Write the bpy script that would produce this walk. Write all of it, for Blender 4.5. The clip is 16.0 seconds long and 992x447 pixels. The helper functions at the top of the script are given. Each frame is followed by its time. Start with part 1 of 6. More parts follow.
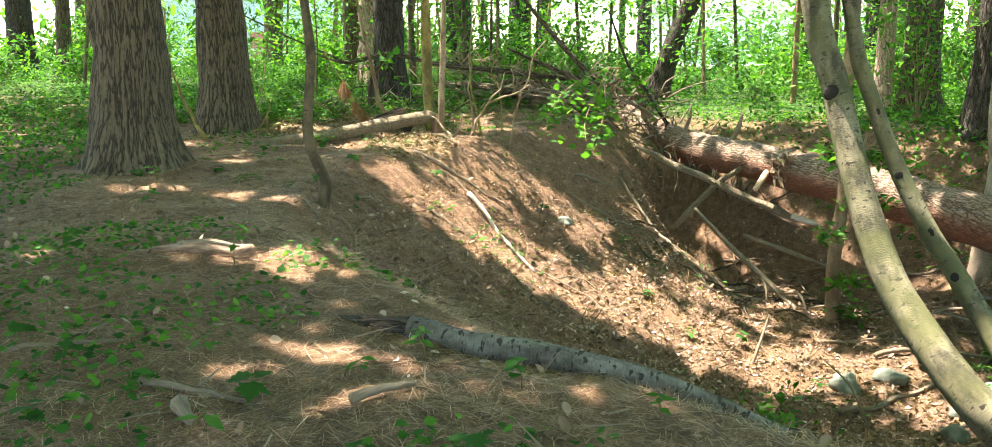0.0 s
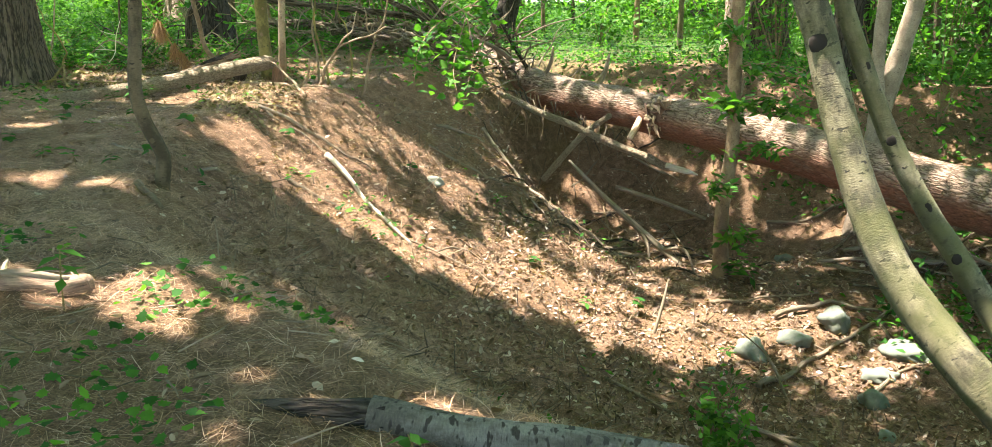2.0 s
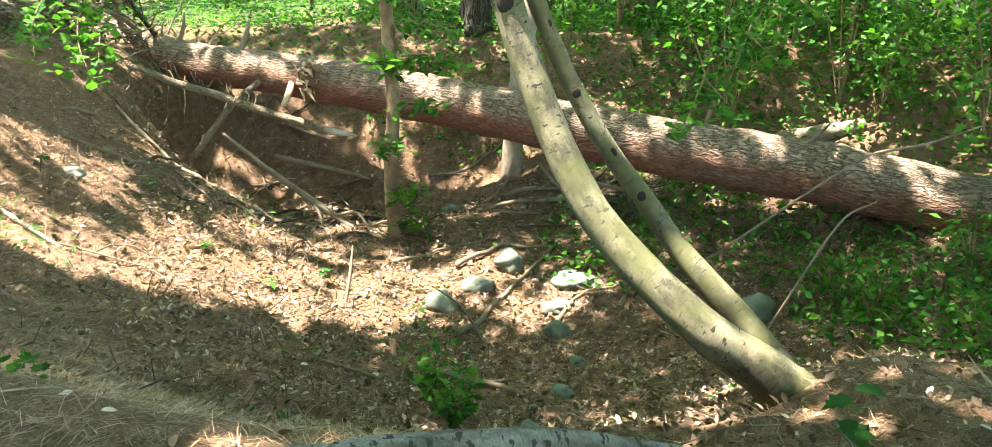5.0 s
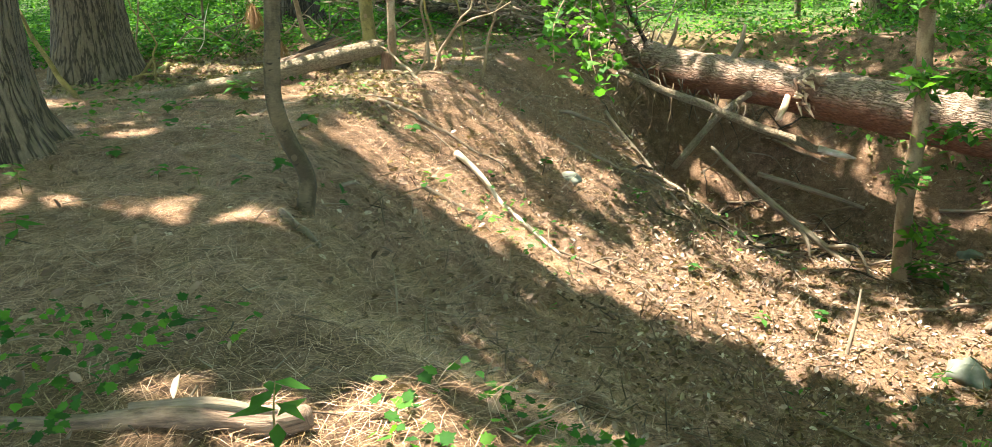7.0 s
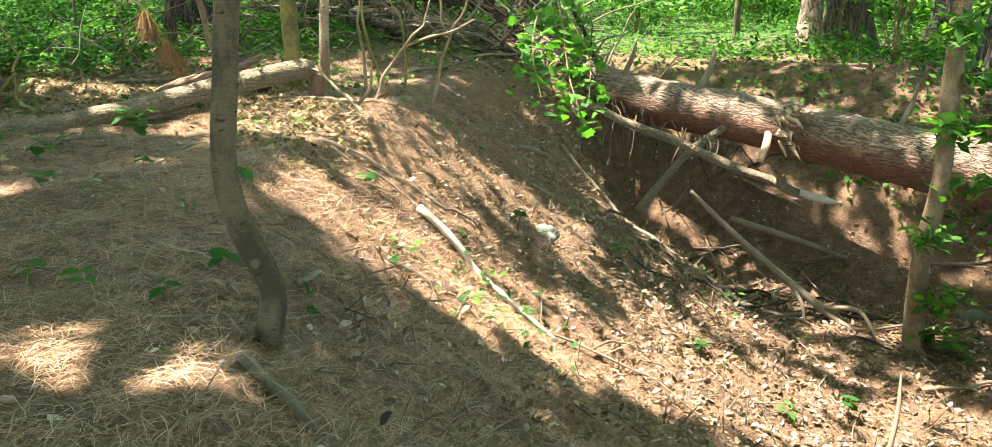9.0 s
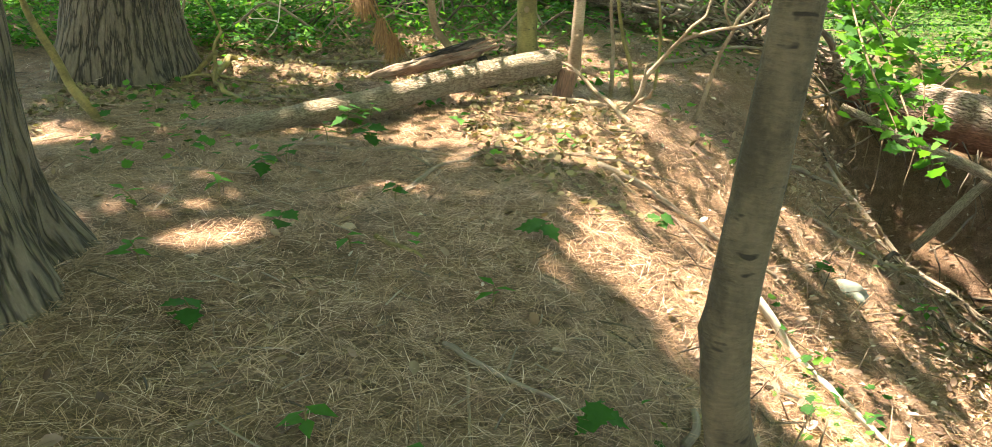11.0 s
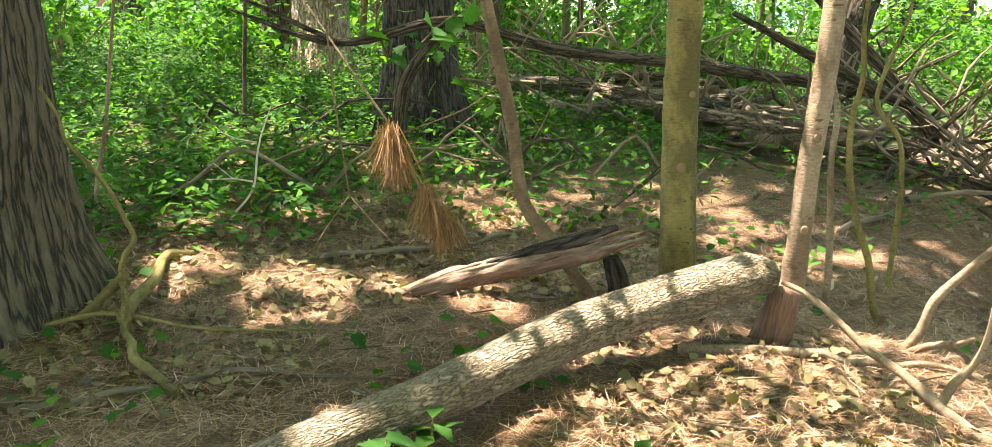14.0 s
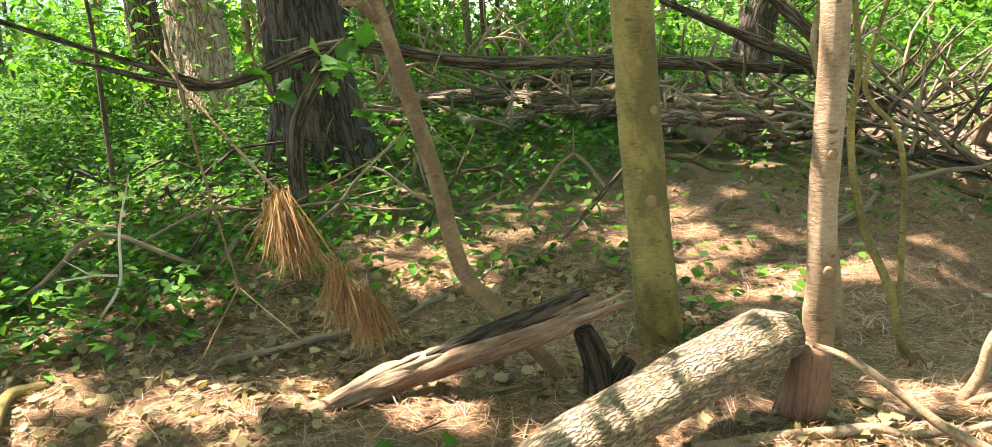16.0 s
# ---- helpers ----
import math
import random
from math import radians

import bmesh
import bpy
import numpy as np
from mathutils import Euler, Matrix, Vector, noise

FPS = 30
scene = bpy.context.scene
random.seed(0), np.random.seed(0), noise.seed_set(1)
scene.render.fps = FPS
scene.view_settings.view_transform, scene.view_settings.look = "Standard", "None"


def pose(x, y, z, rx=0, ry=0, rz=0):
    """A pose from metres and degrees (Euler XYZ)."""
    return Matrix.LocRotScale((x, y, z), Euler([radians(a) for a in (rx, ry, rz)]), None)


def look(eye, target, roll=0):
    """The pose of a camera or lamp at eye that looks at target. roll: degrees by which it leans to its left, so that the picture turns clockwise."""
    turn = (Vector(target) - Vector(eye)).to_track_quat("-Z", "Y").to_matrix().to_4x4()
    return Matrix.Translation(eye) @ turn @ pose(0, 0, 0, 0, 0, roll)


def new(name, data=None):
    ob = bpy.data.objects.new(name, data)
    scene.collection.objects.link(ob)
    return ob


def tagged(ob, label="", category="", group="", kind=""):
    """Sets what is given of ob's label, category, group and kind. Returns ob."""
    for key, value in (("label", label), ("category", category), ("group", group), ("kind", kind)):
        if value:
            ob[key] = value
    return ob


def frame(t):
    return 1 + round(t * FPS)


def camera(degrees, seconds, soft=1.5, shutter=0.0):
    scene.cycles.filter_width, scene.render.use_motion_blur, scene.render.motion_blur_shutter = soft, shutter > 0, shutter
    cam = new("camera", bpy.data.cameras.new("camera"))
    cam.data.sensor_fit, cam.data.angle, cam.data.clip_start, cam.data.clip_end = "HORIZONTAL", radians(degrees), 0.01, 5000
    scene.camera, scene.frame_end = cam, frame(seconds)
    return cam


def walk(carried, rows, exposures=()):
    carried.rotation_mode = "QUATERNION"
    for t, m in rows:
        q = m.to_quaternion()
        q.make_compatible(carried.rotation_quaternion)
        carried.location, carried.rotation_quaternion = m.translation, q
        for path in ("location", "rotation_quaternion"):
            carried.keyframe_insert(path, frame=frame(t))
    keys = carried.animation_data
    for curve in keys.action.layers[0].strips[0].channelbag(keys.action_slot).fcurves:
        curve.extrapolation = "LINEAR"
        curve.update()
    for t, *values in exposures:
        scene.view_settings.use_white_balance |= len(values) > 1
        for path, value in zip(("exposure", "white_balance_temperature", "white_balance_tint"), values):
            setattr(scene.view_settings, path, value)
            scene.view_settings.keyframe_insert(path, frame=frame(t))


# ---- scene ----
cam = camera(58.4, 16.0, soft=0.8)
METRES, EYE, TILT, LEAN, TURN = 11.4, 1.25, -11.0, 0.0, 0.0
ROWS = [
    (0.0, 0.0, 0.0, 0.0, -0.0, 0.0, 0.0),
    (0.5, -0.0112, 0.0292, 0.0057, -5.91, -0.52, -0.08),
    (1.0, -0.0316, 0.062, 0.0153, -7.51, -0.66, -0.01),
    (1.5, -0.0388, 0.0974, 0.017, -10.2, -4.07, 2.84),
    (2.0, -0.0486, 0.1239, 0.0258, -11.99, -4.26, 1.75),
    (2.5, -0.066, 0.1451, 0.0317, -22.21, -4.37, 2.57),
    (3.0, -0.0731, 0.152, 0.0352, -33.3, -5.58, 4.77),
    (5.5, -0.0787, 0.1582, 0.035, -35.76, -8.94, 6.4),
    (6.0, -0.0903, 0.1811, 0.035, -15.94, -8.36, 6.7),
    (6.5, -0.1001, 0.2199, 0.0466, -8.33, -7.35, 5.18),
    (7.0, -0.1081, 0.249, 0.0503, -8.72, -6.02, 3.3),
    (7.5, -0.1208, 0.2849, 0.0615, -14.83, -7.48, 4.53),
    (8.0, -0.1222, 0.3282, 0.0668, -19.67, -4.95, 5.5),
    (10.5, -0.1973, 0.5223, 0.1034, -9.21, -8.46, -2.17),
    (11.0, -0.2067, 0.565, 0.111, -8.53, -7.86, -1.08),
    (11.5, -0.2201, 0.6144, 0.1215, -6.57, -8.04, -2.46),
    (12.0, -0.2324, 0.6665, 0.1338, -6.19, -8.77, 4.05),
    (12.5, -0.2247, 0.7162, 0.1438, -13.0, -4.94, 8.77),
    (13.0, -0.2222, 0.762, 0.1538, -13.58, -3.65, 4.5),
    (13.5, -0.2228, 0.8044, 0.1648, -13.81, -3.54, 1.79),
    (14.0, -0.2174, 0.8464, 0.171, -8.31, -2.99, 0.25),
    (14.5, -0.2158, 0.8758, 0.1768, -5.96, -2.95, -0.41),
    (15.0, -0.217, 0.9063, 0.1854, -7.19, -2.82, 2.57),
    (15.5, -0.2113, 0.9195, 0.1894, -12.64, -3.09, 7.88),
    (16.0, -0.2082, 0.9217, 0.19, -13.9, -3.28, 7.41),
]
EXPO = 3.2
walk(cam, [(t, pose(0, 0, EYE, TILT, LEAN, TURN) @ pose(METRES * x, METRES * y, METRES * z, 90 + pitch, roll, yaw)) for t, x, y, z, yaw, pitch, roll in ROWS],
     exposures=[(0.0, EXPO + 0.05, 7150, 2.0), (2.0, EXPO, 6950, 2.0), (3.0, EXPO + 0.2, 6700, 0.0), (5.5, EXPO + 0.35, 6900, -1.0), (6.5, EXPO, 7150, 0.0), (8.0, EXPO, 6800, -2.0), (10.0, EXPO, 7200, 2.0),
                (11.8, EXPO + 0.22, 7700, 3.0), (12.4, EXPO + 0.15, 7300, 4.0), (14.0, EXPO + 0.08, 7400, 7.0), (16.0, EXPO + 0.12, 7600, 9.0)])

# ---- light: a high summer sun from the left, and the sky ----
SUN = Vector((-0.27, 0.2, 0.94)).normalized()
world = bpy.data.worlds.new("sky")
scene.world = world
world.use_nodes = True
wn = world.node_tree.nodes
sky = wn.new("ShaderNodeTexSky")
sky.sky_type, sky.sun_disc = "NISHITA", False
sky.sun_elevation, sky.sun_rotation = math.asin(SUN.z), math.atan2(SUN.x, SUN.y)
world.node_tree.links.new(sky.outputs[0], wn["Background"].inputs[0])
wn["Background"].inputs[1].default_value = 0.15
sun_lamp = bpy.data.lights.new("sun", "SUN")
sun_lamp.energy, sun_lamp.angle, sun_lamp.color = 4.0, radians(0.55), (1.0, 0.945, 0.965)
sun_ob = new("sun", sun_lamp)
sun_ob.matrix_world = look(SUN * 60, (0, 0, 0))


# ---- materials ----
def graph(name):
    m = bpy.data.materials.new(name)
    m.use_nodes = True
    t = m.node_tree
    return m, t.nodes, t.links, t.nodes["Principled BSDF"]


def ramp(nodes, links, source, stops):
    r = nodes.new("ShaderNodeValToRGB")
    e = r.color_ramp.elements
    while len(e) < len(stops):
        e.new(0.5)
    for el, (p, c) in zip(e, stops):
        el.position, el.color = p, (*c, 1)
    links.new(source, r.inputs[0])
    return r.outputs[0]


def noise_tex(nodes, links, vec, scale, detail=4, rough=0.6):
    n = nodes.new("ShaderNodeTexNoise")
    n.inputs["Scale"].default_value, n.inputs["Detail"].default_value, n.inputs["Roughness"].default_value = scale, detail, rough
    if vec:
        links.new(vec, n.inputs["Vector"])
    return n.outputs["Fac"]


def mapped(nodes, links, out, scale):
    c, m = nodes.new("ShaderNodeTexCoord"), nodes.new("ShaderNodeMapping")
    m.inputs["Scale"].default_value = scale
    links.new(c.outputs[out], m.inputs[0])
    return m.outputs[0]


def mixed(nodes, links, fac, a, b, mode="MIX"):
    m = nodes.new("ShaderNodeMix")
    m.data_type, m.blend_type = "RGBA", mode
    if isinstance(fac, float):
        m.inputs[0].default_value = fac
    else:
        links.new(fac, m.inputs[0])
    for s, v in ((6, a), (7, b)):
        if isinstance(v, tuple):
            m.inputs[s].default_value = (*v, 1)
        else:
            links.new(v, m.inputs[s])
    return m.outputs[2]


def bumped(nodes, links, bsdf, height, strength, dist=0.01):
    b = nodes.new("ShaderNodeBump")
    b.inputs["Strength"].default_value, b.inputs["Distance"].default_value = strength, dist
    links.new(height, b.inputs["Height"])
    links.new(b.outputs[0], bsdf.inputs["Normal"])


def rough_bark(name, dark, light, across=14.0, along=3.5, moss=None, red=None):
    """Furrowed bark: ridges that run along the trunk (UV in metres)."""
    m, n, l, b = graph(name)
    uv = mapped(n, l, "UV", (across, along, 1))
    ridge = n.new("ShaderNodeMath")
    ridge.operation = "SUBTRACT"
    l.new(noise_tex(n, l, uv, 0.5, 3, 0.55), ridge.inputs[0])
    ridge.inputs[1].default_value = 0.5
    fold = n.new("ShaderNodeMath")
    fold.operation = "ABSOLUTE"
    l.new(ridge.outputs[0], fold.inputs[0])
    furrow = ramp(n, l, fold.outputs[0], [(0.0, (0, 0, 0)), (0.07, (0.75, 0.75, 0.75)), (0.16, (1, 1, 1))])
    col = ramp(n, l, fold.outputs[0], [(0.0, tuple(c * 0.6 for c in dark)), (0.02, dark), (0.055, light)])
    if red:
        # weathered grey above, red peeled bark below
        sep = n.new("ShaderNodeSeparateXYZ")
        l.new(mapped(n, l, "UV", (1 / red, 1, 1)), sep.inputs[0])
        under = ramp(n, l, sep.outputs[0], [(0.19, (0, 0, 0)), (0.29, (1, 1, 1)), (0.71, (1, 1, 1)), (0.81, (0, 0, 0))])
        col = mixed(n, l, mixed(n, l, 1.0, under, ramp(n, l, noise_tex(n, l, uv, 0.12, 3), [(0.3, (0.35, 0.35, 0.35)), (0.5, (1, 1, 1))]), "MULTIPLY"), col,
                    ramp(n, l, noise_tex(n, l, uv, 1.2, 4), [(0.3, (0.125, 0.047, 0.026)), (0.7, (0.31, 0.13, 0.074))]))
    fine = noise_tex(n, l, mapped(n, l, "UV", (60, 14, 1)), 1.0, 6, 0.7)
    col = mixed(n, l, 0.55, col, ramp(n, l, fine, [(0.3, (0.35, 0.35, 0.35)), (0.7, (1.5, 1.45, 1.4))]), "MULTIPLY")
    if moss:
        patch = ramp(n, l, noise_tex(n, l, mapped(n, l, "Object", (1, 1, 1)), 2.5, 5), [(0.5, (0, 0, 0)), (0.68, (1, 1, 1))])
        col = mixed(n, l, patch, col, moss)
    l.new(col, b.inputs["Base Color"])
    b.inputs["Roughness"].default_value = 0.95
    b.inputs["Specular IOR Level"].default_value = 0.2
    h = n.new("ShaderNodeMath")
    h.operation = "MULTIPLY_ADD"
    h.inputs[1].default_value = 0.3
    l.new(fine, h.inputs[0])
    l.new(furrow, h.inputs[2])
    bumped(n, l, b, h.outputs[0], 1.0, 0.03)
    return m


def smooth_bark(name, base, patch, spot, moss=None, marked=0.64):
    """Thin bark with pale patches and fine cross lines."""
    m, n, l, b = graph(name)
    big = noise_tex(n, l, mapped(n, l, "UV", (7, 3.0, 1)), 1.0, 5, 0.65)
    col = ramp(n, l, big, [(0.43, base), (0.57, patch)])
    fine = noise_tex(n, l, mapped(n, l, "UV", (45, 110, 1)), 1.0, 4, 0.7)
    col = mixed(n, l, 0.6, col, ramp(n, l, fine, [(0.3, (0.5, 0.5, 0.5)), (0.7, (1.3, 1.3, 1.3))]), "MULTIPLY")
    marks = ramp(n, l, noise_tex(n, l, mapped(n, l, "UV", (16, 30, 1)), 1.0, 2), [(marked, (0, 0, 0)), (marked + 0.05, (1, 1, 1))])
    col = mixed(n, l, marks, col, spot)
    if moss:
        green = ramp(n, l, noise_tex(n, l, mapped(n, l, "Object", (1, 1, 1)), 3.0, 4), [(0.42, (0, 0, 0)), (0.6, (0.8, 0.8, 0.8))])
        col = mixed(n, l, green, col, moss)
    l.new(col, b.inputs["Base Color"])
    b.inputs["Roughness"].default_value = 0.8
    b.inputs["Specular IOR Level"].default_value = 0.25
    bumped(n, l, b, fine, 0.8, 0.012)
    return m


def wood(name, dark, light, along=3.0):
    m, n, l, b = graph(name)
    grain = noise_tex(n, l, mapped(n, l, "UV", (70, along, 1)), 1.0, 6, 0.7)
    col = ramp(n, l, grain, [(0.3, dark), (0.68, light)])
    stain = noise_tex(n, l, mapped(n, l, "UV", (5, 5, 1)), 1.0, 4)
    col = mixed(n, l, 0.7, col, ramp(n, l, stain, [(0.3, (0.55, 0.5, 0.45)), (0.65, (1.2, 1.2, 1.2))]), "MULTIPLY")
    l.new(col, b.inputs["Base Color"])
    b.inputs["Roughness"].default_value = 0.9
    bumped(n, l, b, grain, 0.9, 0.012)
    return m


def litter(name, stops, rough=0.85, shine=0.2, clear=0.0, tint=(1.3, 1.5, 0.55)):
    """Small loose pieces, each with a colour of its own."""
    m, n, l, b = graph(name)
    g = n.new("ShaderNodeNewGeometry")
    col = ramp(n, l, g.outputs["Random Per Island"], stops)
    col = mixed(n, l, 0.35, col, ramp(n, l, noise_tex(n, l, mapped(n, l, "Object", (1, 1, 1)), 30.0, 3), [(0.3, (0.6, 0.6, 0.6)), (0.7, (1.3, 1.3, 1.3))]), "MULTIPLY")
    l.new(col, b.inputs["Base Color"])
    b.inputs["Roughness"].default_value = rough
    b.inputs["Specular IOR Level"].default_value = shine
    if clear:
        t, s = n.new("ShaderNodeBsdfTranslucent"), n.new("ShaderNodeMixShader")
        s.inputs[0].default_value = clear
        bright = mixed(n, l, 1.0, col, tint, "MULTIPLY")
        l.new(bright, t.inputs[0])
        l.new(b.outputs[0], s.inputs[1])
        l.new(t.outputs[0], s.inputs[2])
        l.new(s.outputs[0], n["Material Output"].inputs[0])
    return m


def soil(name):
    m, n, l, b = graph(name)
    ob = mapped(n, l, "Object", (1, 1, 1))
    big, mid = noise_tex(n, l, ob, 0.8, 5), noise_tex(n, l, ob, 9.0, 6, 0.7)
    fine = noise_tex(n, l, ob, 90.0, 5, 0.7)
    col = ramp(n, l, mid, [(0.28, (0.047, 0.028, 0.018)), (0.5, (0.155, 0.09, 0.055)), (0.72, (0.29, 0.178, 0.118))])
    col = mixed(n, l, ramp(n, l, big, [(0.4, (0, 0, 0)), (0.62, (0.55, 0.55, 0.55))]), col, (0.195, 0.112, 0.058))
    col = mixed(n, l, 0.7, col, ramp(n, l, fine, [(0.32, (0.25, 0.25, 0.25)), (0.66, (1.7, 1.7, 1.7))]), "MULTIPLY")
    # past the mound the floor is green with low herbs
    sep, c = n.new("ShaderNodeSeparateXYZ"), n.new("ShaderNodeTexCoord")
    l.new(c.outputs["Object"], sep.inputs[0])
    far = n.new("ShaderNodeMapRange")
    far.inputs[1].default_value, far.inputs[2].default_value = 14.5, 20.0
    l.new(sep.outputs[1], far.inputs[0])
    col = mixed(n, l, far.outputs[0], col, ramp(n, l, mid, [(0.3, (0.03, 0.05, 0.012)), (0.7, (0.08, 0.12, 0.025))]))
    l.new(col, b.inputs["Base Color"])
    b.inputs["Roughness"].default_value = 0.95
    b.inputs["Specular IOR Level"].default_value = 0.15
    bumped(n, l, b, fine, 1.0, 0.025)
    return m


def plain(name, colour, rough=0.8, scale=6.0, metal=0.0):
    m, n, l, b = graph(name)
    f = noise_tex(n, l, mapped(n, l, "Object", (1, 1, 1)), scale, 5, 0.65)
    col = ramp(n, l, f, [(0.3, tuple(c * 0.7 for c in colour)), (0.7, tuple(min(1, c * 1.2) for c in colour))])
    l.new(col, b.inputs["Base Color"])
    b.inputs["Roughness"].default_value, b.inputs["Metallic"].default_value = rough, metal
    bumped(n, l, b, f, 0.3, 0.01)
    return m


SOIL = soil("forest_soil")
PINE = rough_bark("pine_bark", (0.058, 0.043, 0.028), (0.125, 0.092, 0.06), 52, 5)
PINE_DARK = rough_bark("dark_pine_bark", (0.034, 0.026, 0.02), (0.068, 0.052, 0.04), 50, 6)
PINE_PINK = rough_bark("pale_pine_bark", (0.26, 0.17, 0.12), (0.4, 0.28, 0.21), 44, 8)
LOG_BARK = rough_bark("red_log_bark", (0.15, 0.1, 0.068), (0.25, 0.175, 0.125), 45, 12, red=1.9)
GREY_BARK = rough_bark("grey_bark", (0.26, 0.19, 0.122), (0.37, 0.28, 0.185), 130, 40)
MAPLE = smooth_bark("maple_bark", (0.06, 0.05, 0.028), (0.19, 0.155, 0.09), (0.03, 0.024, 0.016), (0.085, 0.08, 0.027), 0.6)
OLIVE = smooth_bark("olive_bark", (0.13, 0.098, 0.032), (0.25, 0.185, 0.06), (0.08, 0.07, 0.025))
PALE = smooth_bark("pale_bark", (0.19, 0.122, 0.07), (0.34, 0.24, 0.15), (0.13, 0.075, 0.042))
BROWN = smooth_bark("brown_bark", (0.15, 0.092, 0.05), (0.26, 0.168, 0.093), (0.08, 0.045, 0.025))
BEECH = smooth_bark("beech_bark", (0.19, 0.14, 0.095), (0.29, 0.225, 0.155), (0.11, 0.08, 0.05))
DARK_SAP = smooth_bark("dark_sapling_bark", (0.05, 0.035, 0.018), (0.12, 0.085, 0.046), (0.026, 0.018, 0.01))
TORN = wood("torn_wood", (0.07, 0.034, 0.02), (0.25, 0.13, 0.075), 9.0)
BIRCH = smooth_bark("birch_bark", (0.085, 0.07, 0.053), (0.19, 0.165, 0.132), (0.035, 0.026, 0.02), None, 0.56)
DEAD = wood("dead_wood", (0.1, 0.07, 0.045), (0.27, 0.2, 0.13))
BARE = wood("bare_wood", (0.42, 0.33, 0.23), (0.72, 0.61, 0.47))
ROT = wood("rotten_wood", (0.055, 0.032, 0.02), (0.33, 0.205, 0.13), 8.0)
FRESH = wood("split_wood", (0.35, 0.2, 0.11), (0.66, 0.46, 0.3), 8.0)
STONE = plain("stone", (0.12, 0.125, 0.092), 0.95, 14.0)
NEEDLE = litter("pine_needles", [(0.0, (0.05, 0.028, 0.011)), (0.35, (0.23, 0.128, 0.055)), (0.8, (0.45, 0.252, 0.14)), (1.0, (0.64, 0.42, 0.29))], 0.7, 0.3)
DRY_LEAF = litter("dry_leaves", [(0.0, (0.075, 0.045, 0.03)), (0.45, (0.185, 0.112, 0.07)), (0.88, (0.33, 0.215, 0.155)), (1.0, (0.58, 0.45, 0.37))], 0.75, 0.3, 0.15)
OLD_LEAF = litter("old_maple_leaves", [(0.0, (0.065, 0.048, 0.02)), (0.5, (0.15, 0.112, 0.048)), (1.0, (0.28, 0.21, 0.1))], 0.75, 0.3, 0.15)
TWIG = litter("twigs", [(0.0, (0.07, 0.05, 0.035)), (0.6, (0.2, 0.14, 0.09)), (1.0, (0.3, 0.22, 0.15))])
LEAF = litter("green_leaves", [(0.0, (0.028, 0.08, 0.014)), (0.5, (0.058, 0.15, 0.023)), (1.0, (0.12, 0.235, 0.034))], 0.65, 0.15, 0.45)
# for leaves above the view: passes extra yellow-green light to tint the shade
UNSEEN_CROWN_LEAF = litter("unseen_crown_leaves", [(0.0, (0.028, 0.08, 0.014)), (0.5, (0.058, 0.15, 0.023)), (1.0, (0.12, 0.235, 0.034))], 0.65, 0.15, 0.6, (1.75, 1.7, 0.6))
HERB = litter("herb_leaves", [(0.0, (0.019, 0.06, 0.014)), (0.5, (0.042, 0.118, 0.02)), (1.0, (0.1, 0.21, 0.028))], 0.75, 0.12, 0.42)
BROWN_NEEDLES = litter("dead_needles", [(0.0, (0.12, 0.06, 0.025)), (1.0, (0.32, 0.17, 0.075))], 0.7, 0.3, 0.2)


# ---- geometry helpers ----
def hashed(i, j, seed):
    h = np.sin(i * 127.1 + j * 311.7 + seed * 74.7) * 43758.5453
    return h - np.floor(h)


def vnoise(x, y, seed=0):
    """Smooth value noise, -1 to 1."""
    i, j = np.floor(x), np.floor(y)
    u, v = x - i, y - j
    u, v = u * u * (3 - 2 * u), v * v * (3 - 2 * v)
    a, b = hashed(i, j, seed), hashed(i + 1, j, seed)
    c, d = hashed(i, j + 1, seed), hashed(i + 1, j + 1, seed)
    return 2 * (a + (b - a) * u + (c - a) * v + (a - b - c + d) * u * v) - 1


# the brow of the hollow, as a loop in plan
BROW = [(-0.95, 11.2), (-0.35, 11.9), (0.05, 12.7), (0.5, 13.5), (1.2, 14.5), (2.2, 15.7), (3.6, 16.1), (4.6, 15.5), (5.9, 14.2), (7.2, 12.7), (8.9, 11.0), (9.9, 9), (10.2, 6.5),
        (9.6, 3.6), (5.4, 2.2), (2.4, 2.9), (1, 3.4), (-0.2, 4.5), (-1.3, 6.1), (-1.62, 7.9), (-1.45, 9.7)]


def inside(x, y):
    """Metres inside the brow (minus: outside)."""
    best, odd = np.full(x.shape, 1e9), np.zeros(x.shape, bool)
    for (ax, ay), (bx, by) in zip(BROW, BROW[1:] + BROW[:1]):
        dx, dy = bx - ax, by - ay
        u = np.clip(((x - ax) * dx + (y - ay) * dy) / (dx * dx + dy * dy), 0, 1)
        best = np.minimum(best, np.hypot(x - ax - u * dx, y - ay - u * dy))
        if dy:
            odd ^= ((ay > y) != (by > y)) & (x < ax + (y - ay) * dx / dy)
    return np.where(odd, best, -best)


